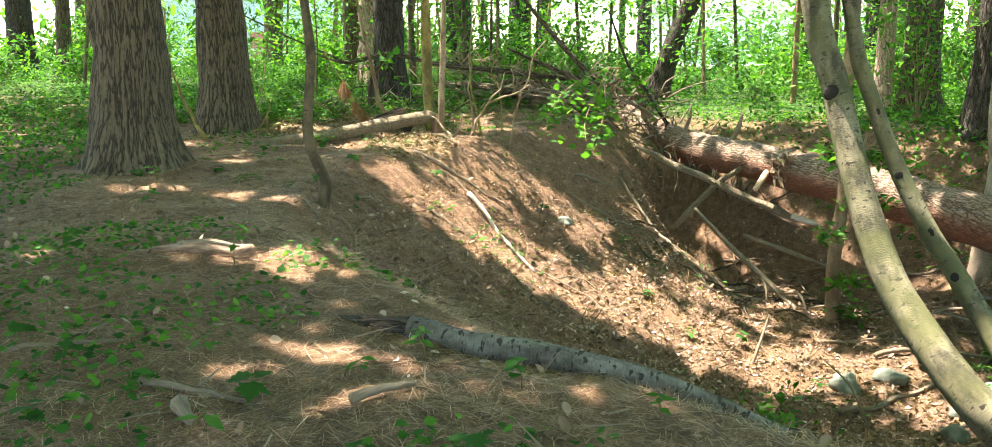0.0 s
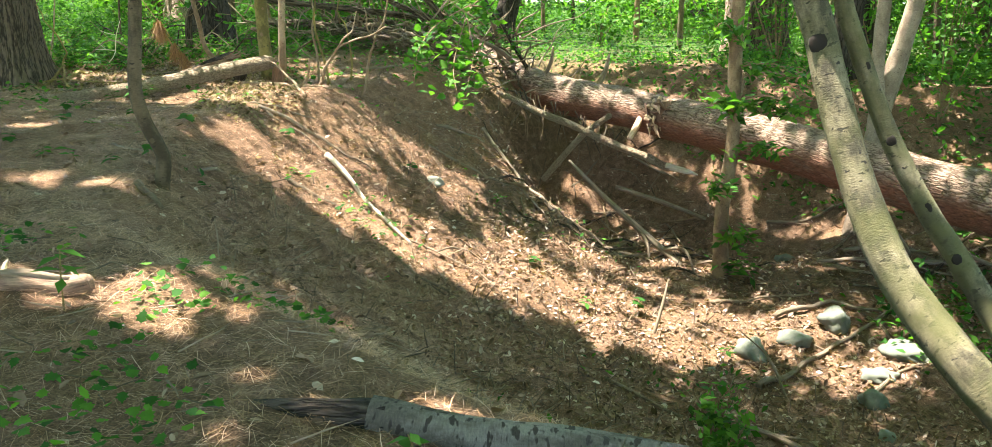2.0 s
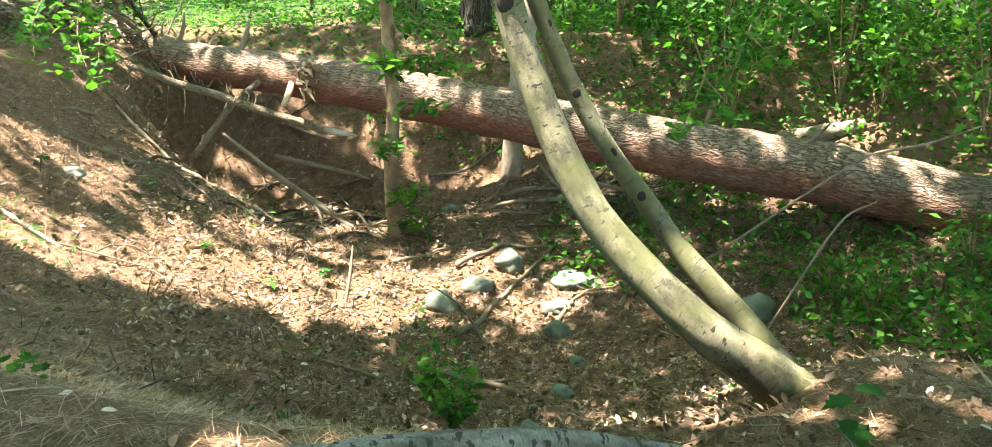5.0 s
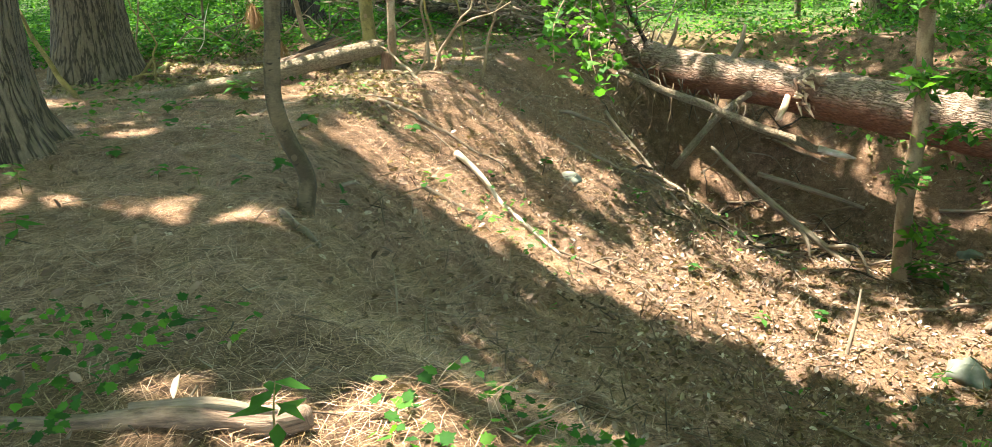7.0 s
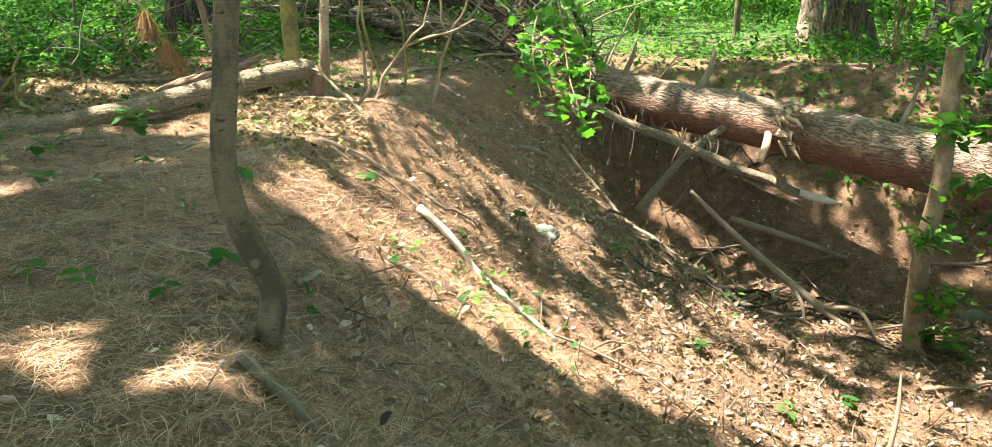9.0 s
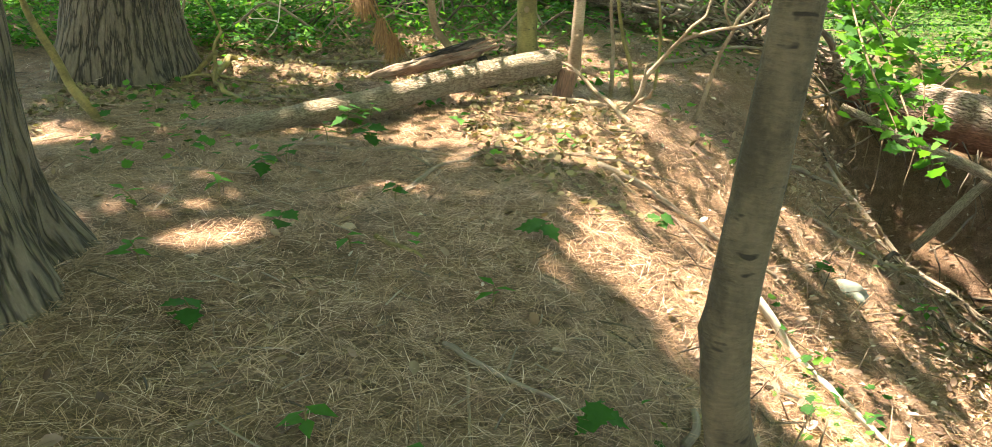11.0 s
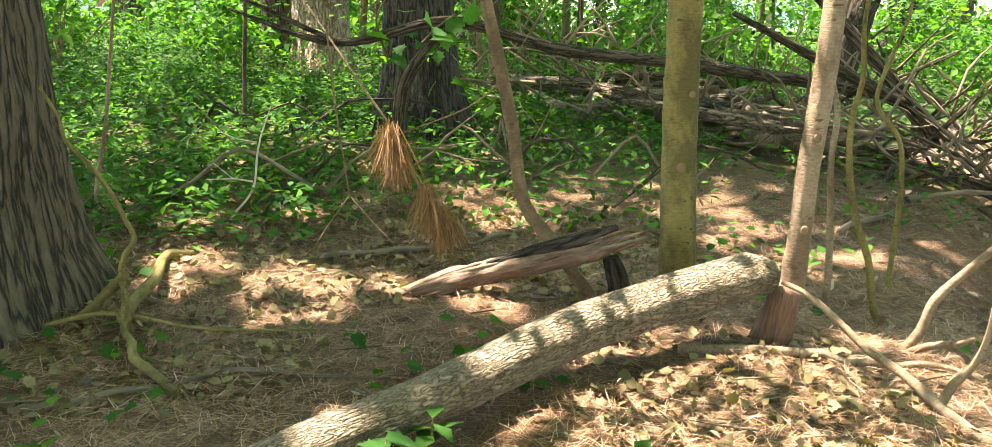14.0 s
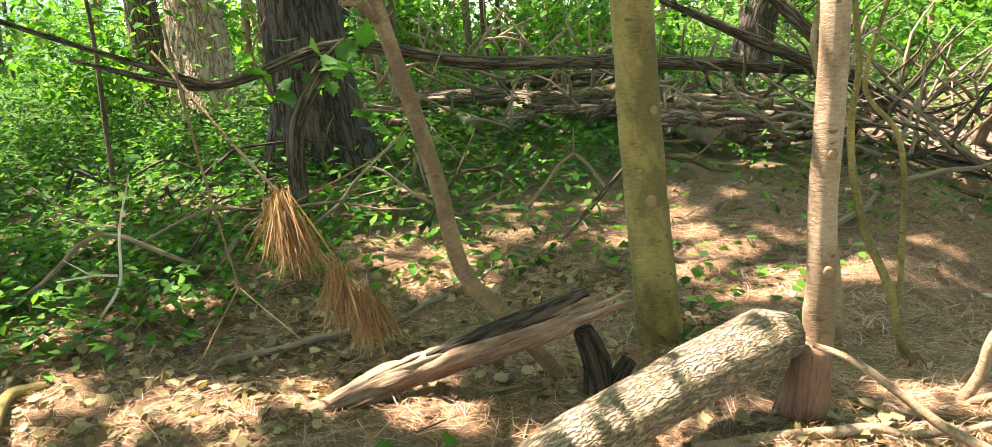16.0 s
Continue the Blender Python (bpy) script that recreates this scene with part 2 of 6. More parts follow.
def land(x, y, rough=True):
    """Height of the ground."""
    x, y = np.asarray(x, float), np.asarray(y, float)
    d = np.maximum(inside(x, y) + 0.25, 0)
    u = np.clip(((x - 3.3) * 2.2 - (y - 13.9) * 2.1) / 9.25, 0, 1)
    gap = np.hypot(x - 3.3 - 2.2 * u, y - 13.9 + 2.1 * u)  # from the trench under the fallen pine
    z = 0.02 * np.sin(x * 1.3 + y * 0.7) + np.clip((y - 13.5) * 0.07, 0, 0.42) * np.clip((2.2 - x) / 2.2, 0, 1)
    z = z - 2.5 * (1 - np.exp(-(d / 2.4) ** 1.3)) - 0.8 * np.exp(-gap * gap / 0.7) - 0.75 * np.exp(-((x - 2.95) ** 2 + (y - 14.75) ** 2) / 0.16) + 0.3 * np.exp(-((x - 3.6) ** 2 + (y - 4.4) ** 2) / 0.6) - 0.12 * np.exp(-((x - 0.4) / 1.0) ** 2 - ((y - 3.75) / 0.6) ** 2)
    z = z - 0.17 * np.clip(x, 0, 2.2) * np.exp(-((y - 2.7) / 0.9) ** 2)
    if rough:
        z = z + 0.05 * vnoise(x * 0.9, y * 0.9, 1) + 0.025 * vnoise(x * 2.7, y * 2.7, 2) + 0.012 * vnoise(x * 8, y * 8, 3)
        z = z + np.clip(d, 0, 1) * (0.06 * vnoise(x * 1.9, y * 1.9, 4) + 0.022 * vnoise(x * 6, y * 6, 5) + 0.03 * vnoise((x + y) * 4.2, (x - y) * 1.3, 6))
    return z


def at(x, y, up=0.0):
    return Vector((x, y, float(land(x, y)) + up))


def mesh_of(name, verts, faces, uvs=None, smooth=True):
    """A mesh from arrays; every face has the same number of corners."""
    verts, faces = np.asarray(verts, np.float32), np.asarray(faces, np.int32)
    me, (n, k) = bpy.data.meshes.new(name), faces.shape
    me.vertices.add(len(verts))
    me.vertices.foreach_set("co", verts.ravel())
    me.loops.add(n * k)
    me.loops.foreach_set("vertex_index", faces.ravel())
    me.polygons.add(n)
    me.polygons.foreach_set("loop_start", np.arange(0, n * k, k, dtype=np.int32))
    me.polygons.foreach_set("use_smooth", np.full(n, smooth))
    if uvs is not None:
        me.uv_layers.new(name="UVMap").data.foreach_set("uv", np.asarray(uvs, np.float32)[faces.ravel()].ravel())
    me.update(calc_edges=True)
    me.validate()
    return me


def part(name, geo, material, parent=None, label=""):
    """Links arrays as one mesh object under a thing or a part."""
    me = mesh_of(name, *geo)
    me.materials.append(material)
    ob = new(name, me)
    if parent is not None:
        ob.parent = parent
    return tagged(ob, label)


def thing(name, label, category, place=(0, 0, 0), group="", kind=""):
    ob = new(name)
    ob.location = place
    ob.empty_display_size = 0.1
    return tagged(ob, label, category, group, kind)


def spline(points, radii, step):
    """Points and radii resampled along a smooth line."""
    P, R = np.array([tuple(p) for p in points], float), np.array(radii, float)
    E = np.vstack([2 * P[0] - P[1], P, 2 * P[-1] - P[-2]])
    out, rad = [], []
    for i in range(len(P) - 1):
        a, b, c, d = E[i:i + 4]
        seg = np.linalg.norm(c - b)
        n = max(2, int(seg / step))
        m0, m1 = (c - a) / 2, (d - b) / 2
        m0, m1 = m0 * min(1, seg / (np.linalg.norm(m0) + 1e-9)), m1 * min(1, seg / (np.linalg.norm(m1) + 1e-9))
        for k in range(n):
            u = k / n
            h1, h2 = u * u * (3 - 2 * u), u * (1 - u) ** 2
            out.append(b * (1 - h1) + c * h1 + m0 * h2 + m1 * (u * u * (u - 1)))
            rad.append(R[i] + (R[i + 1] - R[i]) * u)
    return np.vstack([out, P[-1:]]), np.append(rad, R[-1])


def tube(points, radii, sides=10, step=0.1, rough=0.06, seed=0, origin=(0, 0, 0), flute=0.0, knots=()):
    """A limb or trunk: a tapered tube along a line, uneven, with closed ends. Returns verts, faces, uvs."""
    P, R = spline(points, radii, step)
    n = len(P)
    T = np.gradient(P, axis=0)
    T /= np.linalg.norm(T, axis=1)[:, None] + 1e-9
    up = np.array((0.0, 0.0, 1.0)) if abs(T[0][2]) < 0.8 else np.array((1.0, 0.0, 0.0))
    length = np.append(0, np.cumsum(np.linalg.norm(np.diff(P, axis=0), axis=1)))
    ang = np.linspace(0, 2 * math.pi, sides + 1)
    U = np.empty_like(P)
    for i in range(n):
        u = up - T[i] * (up @ T[i])
        up = u / np.linalg.norm(u)
        U[i] = up
    V = np.cross(T, U)
    w = np.arange(sides + 1) % sides
    g = vnoise(np.repeat(length[:, None] * 3.1, sides + 1, 1) + seed, np.repeat((w * 5.0 / sides)[None], n, 0) + seed * 1.7, seed)
    g2 = vnoise(np.repeat(length[:, None] * 11, sides + 1, 1) + seed, np.repeat((w * 1.0)[None], n, 0), seed + 3)
    rr = R[:, None] * (1 + rough * g + 0.5 * rough * g2)
    if flute:
        foot = np.exp(-length / 0.4)[:, None]
        lobes = np.clip(np.cos(ang * 5 + seed) + 0.4 * np.cos(ang * 3 + 2 * seed), -0.6, 1.5)[None]
        rr = rr * (1 + foot * (0.62 + flute * lobes)) + 0.035 * R[:, None] * vnoise(w[None] * 1.0 + 0 * length[:, None], length[:, None] * 4 + 0 * w[None], seed + 9)
    for at_len, at_ang, size in knots:
        rr = rr + size * np.exp(-((length[:, None] - at_len) ** 2) / (2 * (size * 1.2) ** 2)) * np.clip(np.cos(ang - at_ang), 0, 1)[None] ** 6
    C, S = np.cos(ang), np.sin(ang)
    verts = P[:, None] + rr[..., None] * (C[None, :, None] * U[:, None] + S[None, :, None] * V[:, None])
    uv = np.stack([np.repeat((ang * R.mean())[None], n, 0), np.repeat(length[:, None], sides + 1, 1)], -1)
    verts, uv = verts.reshape(-1, 3), uv.reshape(-1, 2)
    i, j = np.meshgrid(np.arange(n - 1), np.arange(sides), indexing="ij")
    a = (i * (sides + 1) + j).ravel()
    quads = np.stack([a, a + 1, a + sides + 2, a + sides + 1], 1)
    tris = np.vstack([quads[:, [0, 1, 2]], quads[:, [0, 2, 3]]])
    k = len(verts)
    verts = np.vstack([verts, P[0] - T[0] * R[0] * 0.15, P[-1] + T[-1] * R[-1] * 0.25])
    uv = np.vstack([uv, uv[0], uv[-1]])
    j, last = np.arange(sides), (n - 1) * (sides + 1)
    tris = np.vstack([tris, np.stack([j + 1, j, np.full(sides, k)], 1), np.stack([last + j, last + j + 1, np.full(sides, k + 1)], 1)])
    return verts - np.array(tuple(origin)), tris, uv


def kinked(points, amount, seed):
    """A crooked line: extra bends between the given points."""
    rng, out = random.Random(seed), []
    for p, q in zip(points, points[1:]):
        p, q = Vector(p), Vector(q)
        size = (q - p).length * amount
        out += [p, p.lerp(q, rng.uniform(0.35, 0.65)) + Vector([rng.uniform(-size, size) for _ in range(3)])]
    return out + [Vector(points[-1])]


def joined(pieces):
    V, F, U, base = [], [], [], 0
    for v, f, u in pieces:
        V.append(v), F.append(np.asarray(f) + base), U.append(u)
        base += len(v)
    return np.vstack(V), np.vstack(F), np.vstack(U)


def turns(n, rng, tilt):
    """Random turning matrices: any heading, tilted up to tilt radians."""
    a, b, c = rng.uniform(0, 2 * math.pi, n), rng.normal(0, tilt, n), rng.normal(0, tilt, n)
    ca, sa, cb, sb, cc, sc = np.cos(a), np.sin(a), np.cos(b), np.sin(b), np.cos(c), np.sin(c)
    M = np.empty((n, 3, 3))
    M[:, 0, 0], M[:, 0, 1], M[:, 0, 2] = ca * cb, ca * sb * sc - sa * cc, ca * sb * cc + sa * sc
    M[:, 1, 0], M[:, 1, 1], M[:, 1, 2] = sa * cb, sa * sb * sc + ca * cc, sa * sb * cc - ca * sc
    M[:, 2, 0], M[:, 2, 1], M[:, 2, 2] = -sb, cb * sc, cb * cc
    return M


def spread(shape, P, M, size):
    """Copies of one small shape (verts, triangles) at places, turned and sized, as one mesh."""
    tv, tf = np.array(shape[0], float), np.array(shape[1])
    v = np.einsum("nij,kj->nki", M, tv) * np.asarray(size).reshape(-1, 1, 1) + np.asarray(P)[:, None]
    f = tf[None] + (np.arange(len(P)) * len(tv))[:, None, None]
    return v.reshape(-1, 3), f.reshape(-1, 3)


# small shapes, one unit long
OVAL = ([(0, 0, 0), (0.45, 0.24, 0.06), (1, 0, -0.05), (0.45, -0.24, 0.06), (0.45, 0, 0)], [(0, 4, 1), (4, 2, 1), (0, 3, 4), (4, 3, 2)])
KITE = ([(0, 0, 0), (0.45, 0.27, 0.03), (1, 0, 0), (0.45, -0.27, 0.03)], [(0, 2, 1), (0, 3, 2)])
CURLED = ([(0, 0, 0.0), (0.35, 0.26, 0.16), (0.75, 0.2, 0.2), (1, 0, 0.1), (0.7, -0.22, 0.14), (0.3, -0.25, 0.1), (0.5, 0, -0.02)],
          [(6, 0, 5), (6, 5, 4), (6, 4, 3), (6, 3, 2), (6, 2, 1), (6, 1, 0)])
STAR = [(0, 0), (0.16, -0.3), (0.1, -0.42), (0.34, -0.34), (0.5, -0.5), (0.58, -0.26), (0.7, -0.3), (0.74, -0.14), (1, 0), (0.74, 0.14), (0.7, 0.3), (0.58, 0.26),
        (0.5, 0.5), (0.34, 0.34), (0.1, 0.42), (0.16, 0.3)]
MAPLE_LEAF = ([(x, y, 0.12 * abs(y) - 0.14 * x * x) for x, y in STAR] + [(0.4, 0, -0.03)], [(16, i, (i + 1) % 16) for i in range(16)])
STRAW = ([(0, -0.01, 0), (0, 0.01, 0), (0.5, 0.041, 0.05), (0.5, 0.02, 0.05), (1, 0.004, 0), (1, -0.004, 0)], [(0, 3, 2), (0, 2, 1), (3, 5, 4), (3, 4, 2)])
NEEDLE_SHORT = ([(0, -0.008, 0), (0, 0.008, 0), (1, 0.006, 0.02), (1, -0.006, 0.02)], [(0, 3, 2), (0, 2, 1)])
STICK = ([(0, 0.02, 0), (0, -0.012, 0.016), (0, -0.012, -0.016), (0.5, 0.05, 0), (0.5, 0.022, 0.014), (0.5, 0.022, -0.014), (1, 0.004, 0)],
         [(0, 1, 4), (0, 4, 3), (1, 2, 5), (1, 5, 4), (2, 0, 3), (2, 3, 5), (3, 4, 6), (4, 5, 6), (5, 3, 6)])


# ---- the ground ----
def spaced(lo, hi, step, far):
    inner = np.arange(lo, hi + 1e-6, step)
    grow = step * 1.22 ** np.arange(1, 60)
    outer = np.cumsum(grow)
    outer = outer[outer < far]
    return np.concatenate([lo - outer[::-1], inner, hi + outer])


def build_ground():
    X, Y = np.meshgrid(spaced(-5.5, 9.0, 0.05, 600), spaced(1.5, 17.0, 0.05, 600), indexing="ij")
    Z = land(X, Y)
    n, k = X.shape
    i, j = np.meshgrid(np.arange(n - 1), np.arange(k - 1), indexing="ij")
    a = (i * k + j).ravel()
    ob = part("ground", (np.stack([X, Y, Z], -1).reshape(-1, 3), np.stack([a, a + k, a + k + 1, a + 1], 1)), SOIL)
    tagged(ob, "brown forest floor of soil and pine needles, falling into a hollow", "ground", kind="structure")


build_ground()

# ---- trees ----
CROWNS = []


def tree(base, r, top, bark, label, name="tree", sides=22, bends=(), flute=0.22, group="trees of the wood", crown=True, seed=1, limbs=3):
    """A standing tree: trunk with a flared foot, limbs under the crown; the crown's leaves come later."""
    b = at(base[0], base[1], -0.12)
    tree_ob = thing(name, label, "tree", b, group)
    pts = [b] + [Vector(p) for p in bends] + [Vector(top)]
    radii = [r * (1 - 0.6 * (p.z - b.z) / (pts[-1].z - b.z + 1e-6)) for p in pts]
    part("trunk", tube(pts, radii, sides, 0.12 if r > 0.2 else 0.16, 0.06, seed, b, flute), bark, tree_ob)
    rng = random.Random(seed)
    head = Vector(top)
    for k in range(limbs if crown else 0):
        s = b.lerp(head, 0.72 + 0.09 * k)
        e = s + Vector((rng.uniform(-2.6, 2.6), rng.uniform(-2.6, 2.6), rng.uniform(0.6, 1.8)))
        part("limb", tube([s, s.lerp(e, 0.5) + Vector((0, 0, 0.2)), e], [r * 0.28, r * 0.2, r * 0.07], 6, 0.4, 0.05, seed + k, b), bark, tree_ob)
    if crown:
        CROWNS.append((tree_ob, head, b))
    return tree_ob


# tops above view kept low, the second bent aside, to clear the sun patches
tree((-3.92, 9.62), 0.4, (-3.9, 9.7, 11.5), PINE, "large pine with grey-brown furrowed bark and flared roots", "pine_tree", 40, bends=[(-3.9, 9.62, 1.2)], flute=0.34, seed=3)
tree((-4.15, 13.72), 0.385, (-5.6, 12.0, 11.5), PINE, "large pine with brown furrowed bark beside a dead branch", "pine_tree", 40, bends=[(-4.15, 13.72, 1.2), (-4.2, 13.68, 2.4), (-4.6, 13.2, 4.5)], seed=5, limbs=2)
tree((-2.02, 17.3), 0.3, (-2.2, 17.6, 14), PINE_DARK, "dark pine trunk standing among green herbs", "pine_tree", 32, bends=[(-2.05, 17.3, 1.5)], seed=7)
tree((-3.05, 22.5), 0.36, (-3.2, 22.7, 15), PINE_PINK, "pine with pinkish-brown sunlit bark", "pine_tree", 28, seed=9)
tree((-3.75, 23.6), 0.22, (-3.9, 23.7, 14), PINE, "grey pine trunk beside a pinkish pine", "pine_tree", 20, seed=10)
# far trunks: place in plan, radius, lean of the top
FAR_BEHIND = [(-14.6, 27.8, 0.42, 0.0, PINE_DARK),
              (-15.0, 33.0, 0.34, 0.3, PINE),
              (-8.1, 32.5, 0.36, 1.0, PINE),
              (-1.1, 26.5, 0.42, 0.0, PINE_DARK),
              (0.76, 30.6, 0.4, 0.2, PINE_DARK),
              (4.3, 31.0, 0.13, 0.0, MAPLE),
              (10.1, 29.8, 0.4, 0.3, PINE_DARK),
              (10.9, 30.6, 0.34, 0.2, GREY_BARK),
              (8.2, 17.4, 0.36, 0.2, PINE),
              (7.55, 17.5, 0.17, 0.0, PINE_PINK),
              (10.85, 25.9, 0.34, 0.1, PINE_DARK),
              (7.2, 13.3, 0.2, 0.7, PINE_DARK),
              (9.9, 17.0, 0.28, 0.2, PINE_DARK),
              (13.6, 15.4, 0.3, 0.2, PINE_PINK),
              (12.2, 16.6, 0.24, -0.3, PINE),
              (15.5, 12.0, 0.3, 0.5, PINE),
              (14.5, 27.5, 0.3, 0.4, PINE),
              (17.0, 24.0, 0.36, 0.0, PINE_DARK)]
# several of these stand out of view, added to carry the shading canopy
FAR_SIDES = [(-11.5, 24.0, 0.2, 0.4, PINE),
             (-18.0, 20.0, 0.4, 0.0, PINE),
             (-20.0, 9.0, 0.4, 0.0, PINE),
             (-13.0, 5.0, 0.35, 0.0, PINE),
             (-11.5, 11.0, 0.32, 0.0, PINE),
             (-9.0, 1.0, 0.35, 0.2, PINE),
             (-5.5, -5.0, 0.35, 0.0, PINE),
             (3.5, -6.0, 0.3, 0.0, PINE),
             (-12.0, 17.8, 0.25, 0.2, MAPLE),
             (20.0, 18.0, 0.35, 0.0, PINE),
             (1.9, 37.0, 0.3, 0.4, PINE_DARK),
             (-22, 36, 0.35, 0.2, PINE),
             (-12.5, 40, 0.35, 0.2, PINE),
             (-5.5, 38, 0.3, 0.2, PINE_DARK),
             (6.5, 40, 0.35, 0.2, PINE_DARK),
             (16, 36, 0.35, 0.2, PINE),
             (22, 33, 0.35, 0.2, PINE_DARK),
             (-27, 26, 0.4, 0.2, PINE_DARK)]
FAR = FAR_BEHIND + FAR_SIDES
for k, (x, y, r, lean, bark) in enumerate(FAR):
    words = {PINE: "grey-brown", PINE_DARK: "dark", PINE_PINK: "pinkish", LOG_BARK: "reddish-brown", GREY_BARK: "grey", MAPLE: "smooth grey-green"}[bark]
    tree((x, y), r, (x + lean, y + 0.3, 13 + k % 3), bark, f"tall {words} tree trunk rising from green undergrowth", "pine_tree" if bark != MAPLE else "maple_tree", 16, seed=20 + k)
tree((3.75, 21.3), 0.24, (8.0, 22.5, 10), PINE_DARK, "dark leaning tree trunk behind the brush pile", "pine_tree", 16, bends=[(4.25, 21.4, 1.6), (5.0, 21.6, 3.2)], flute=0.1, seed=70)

# slim young stems of the background: place, radius, lean
rs = random.Random(5)
for k in range(70):
    x, y = rs.uniform(-13, 17), rs.uniform(18.5, 36)
    if k % 3 == 0:
        x, y = rs.uniform(9.5, 15), rs.uniform(7, 17)
    h = rs.uniform(4.5, 8)
    lean = rs.uniform(-0.9, 0.9)
    young = tree((x, y), rs.uniform(0.03, 0.08), (x + lean, y + rs.uniform(-0.5, 0.5), h), rs.choice((MAPLE, BROWN, DARK_SAP)), "slim young tree stem among the undergrowth",
         "sapling", 8, bends=[(x + lean * 0.3 + rs.uniform(-0.1, 0.1), y, h * 0.4)], flute=0.0, group="slim saplings", crown=False, seed=100 + k)
    rl = np.random.default_rng(k)
    up = rl.uniform(0.9, h, 130)
    spread_out = rl.normal(0, 1, (130, 3)) * (0.45, 0.45, 0.15)
    part("leaves", spread(OVAL, np.stack([lean * up / h, 0 * up, up], 1) + spread_out, turns(130, rl, 0.5), rl.uniform(0.1, 0.2, 130)), LEAF, young)


def stem(name, label, points, radii, bark, category="sapling", sides=12, step=0.06, rough=0.07, seed=1, group="", piece="stem", side=(), side_bark=None, knots=(), thing_kind=""):
    """One woody stem, branch or log with its side twigs as parts."""
    o = Vector(points[0])
    ob = thing(name, label, category, o, group, thing_kind)
    part(piece, tube(points, radii, sides, step, rough, seed, o, 0.0, knots), bark, ob)
    for k, (pp, rr) in enumerate(side):
        part("twig" if rr[0] < 0.02 else "branch", tube(pp, rr, 7, 0.06, 0.08, seed + 5 * k + 1, o), side_bark or bark, ob)
    return ob


# dark crooked sapling on the brow
crooked = stem("sapling", "dark crooked sapling with grey-brown bark and a long scar", [(-1.58, 7.98, -0.3), (-1.57, 7.98, -0.12), (-1.545, 7.98, 0.08), (-1.65, 7.98, 0.33), (-1.69, 7.97, 0.56), (-1.66, 7.98, 0.92), (-1.64, 7.98, 1.26), (-1.7, 7.95, 2.2), (-1.6, 8.0, 4.5)],
     [0.062, 0.056, 0.05, 0.049, 0.047, 0.045, 0.043, 0.036, 0.015], DARK_SAP, seed=4, sides=16, knots=((0.9, 2.0, 0.02), (0.55, 4.0, 0.015), (1.4, 1.0, 0.012)))

# twin leaning maple over the hollow
lean = thing("leaning_maple", "pair of leaning smooth-barked maple trunks with knots", "tree", (3.1, 4.5, -1.1))
O = (3.1, 4.5, -1.1)
part("trunk", tube([(3.6, 4.1, -1.95), (3.3, 4.35, -1.32), (3.05, 4.55, -1.02), (2.75, 4.85, -0.72), (2.53, 5.35, -0.28), (2.42, 5.65, 0.16), (2.33, 5.85, 0.62), (2.26, 5.98, 1.02), (2.15, 6.05, 1.4), (1.9, 6.2, 3.0), (1.7, 6.6, 7.5)],
                   [0.3, 0.19, 0.145, 0.115, 0.103, 0.098, 0.095, 0.092, 0.09, 0.08, 0.04], 20, 0.06, 0.05, 3, O, knots=((2.3, 1.2, 0.035), (1.5, 4.4, 0.025), (1.1, 2.0, 0.02))), MAPLE, lean)
part("trunk", tube([(3.6, 4.2, -1.9), (3.35, 4.5, -1.28), (3.22, 4.9, -0.85), (3.1, 5.3, -0.5), (2.95, 5.5, -0.17), (2.83, 5.66, 0.08), (2.66, 5.84, 0.49), (2.51, 5.98, 0.94), (2.42, 6.07, 1.26), (2.2, 6.3, 3.0), (2.3, 6.8, 6.0)],
                   [0.16, 0.12, 0.09, 0.072, 0.064, 0.06, 0.057, 0.055, 0.052, 0.045, 0.02], 14, 0.06, 0.05, 8, O, knots=((1.75, 1.2, 0.03), (1.0, 4.2, 0.025), (2.2, 2.0, 0.02))), MAPLE, lean)

# dark knot holes on both trunks
def knot(x, y, z, r, toward, holder, o=O, skin=PINE_DARK):
    bm = bmesh.new()
    bmesh.ops.create_icosphere(bm, subdivisions=2, radius=1)
    d = Vector(toward).normalized()
    turn = d.to_track_quat("Z", "Y").to_matrix()
    for v in bm.verts:
        p = v.co
        ring = 1 - 0.55 * max(0.0, 1 - (p.x * p.x + p.y * p.y) * 2.2) * (p.z > 0)
        v.co = turn @ Vector((p.x * r, p.y * r * 1.15, p.z * r * 0.4 * ring)) * (1 + 0.12 * noise.noise(p * 2 + Vector((x, y, z)))) + Vector((x, y, z)) - Vector(o)
    for f in bm.faces:
        f.smooth = True
    me = bpy.data.meshes.new("knot")
    bm.to_mesh(me)
    bm.free()
    me.materials.append(skin)
    ob = new("knot", me)
    ob.parent = holder
    tagged(ob, "dark round knot")


for x, y, z, r, back in ((2.26, 5.98, 0.98, 0.05, 0.085), (2.36, 5.8, 0.5, 0.03, 0.085), (2.84, 5.66, 0.09, 0.032, 0.055), (2.68, 5.82, 0.45, 0.028, 0.052), (2.55, 5.95, 0.85, 0.028, 0.05), (2.95, 5.5, -0.16, 0.028, 0.058), (2.48, 5.5, -0.12, 0.022, 0.09)):
    way = Vector((-0.8 - x, 1.8 - y, 0.2)).normalized()
    knot(x + way.x * back, y + way.y * back, z, r, way, lean)
for kz, kx, kr in ((0.56, -1.69, 0.016), (0.2, -1.6, 0.018)):
    knot(kx - 0.005, 7.98 - 0.047, kz, kr, (-0.1, -1, 0.1), crooked, (-1.58, 7.98, -0.3), DARK_SAP)

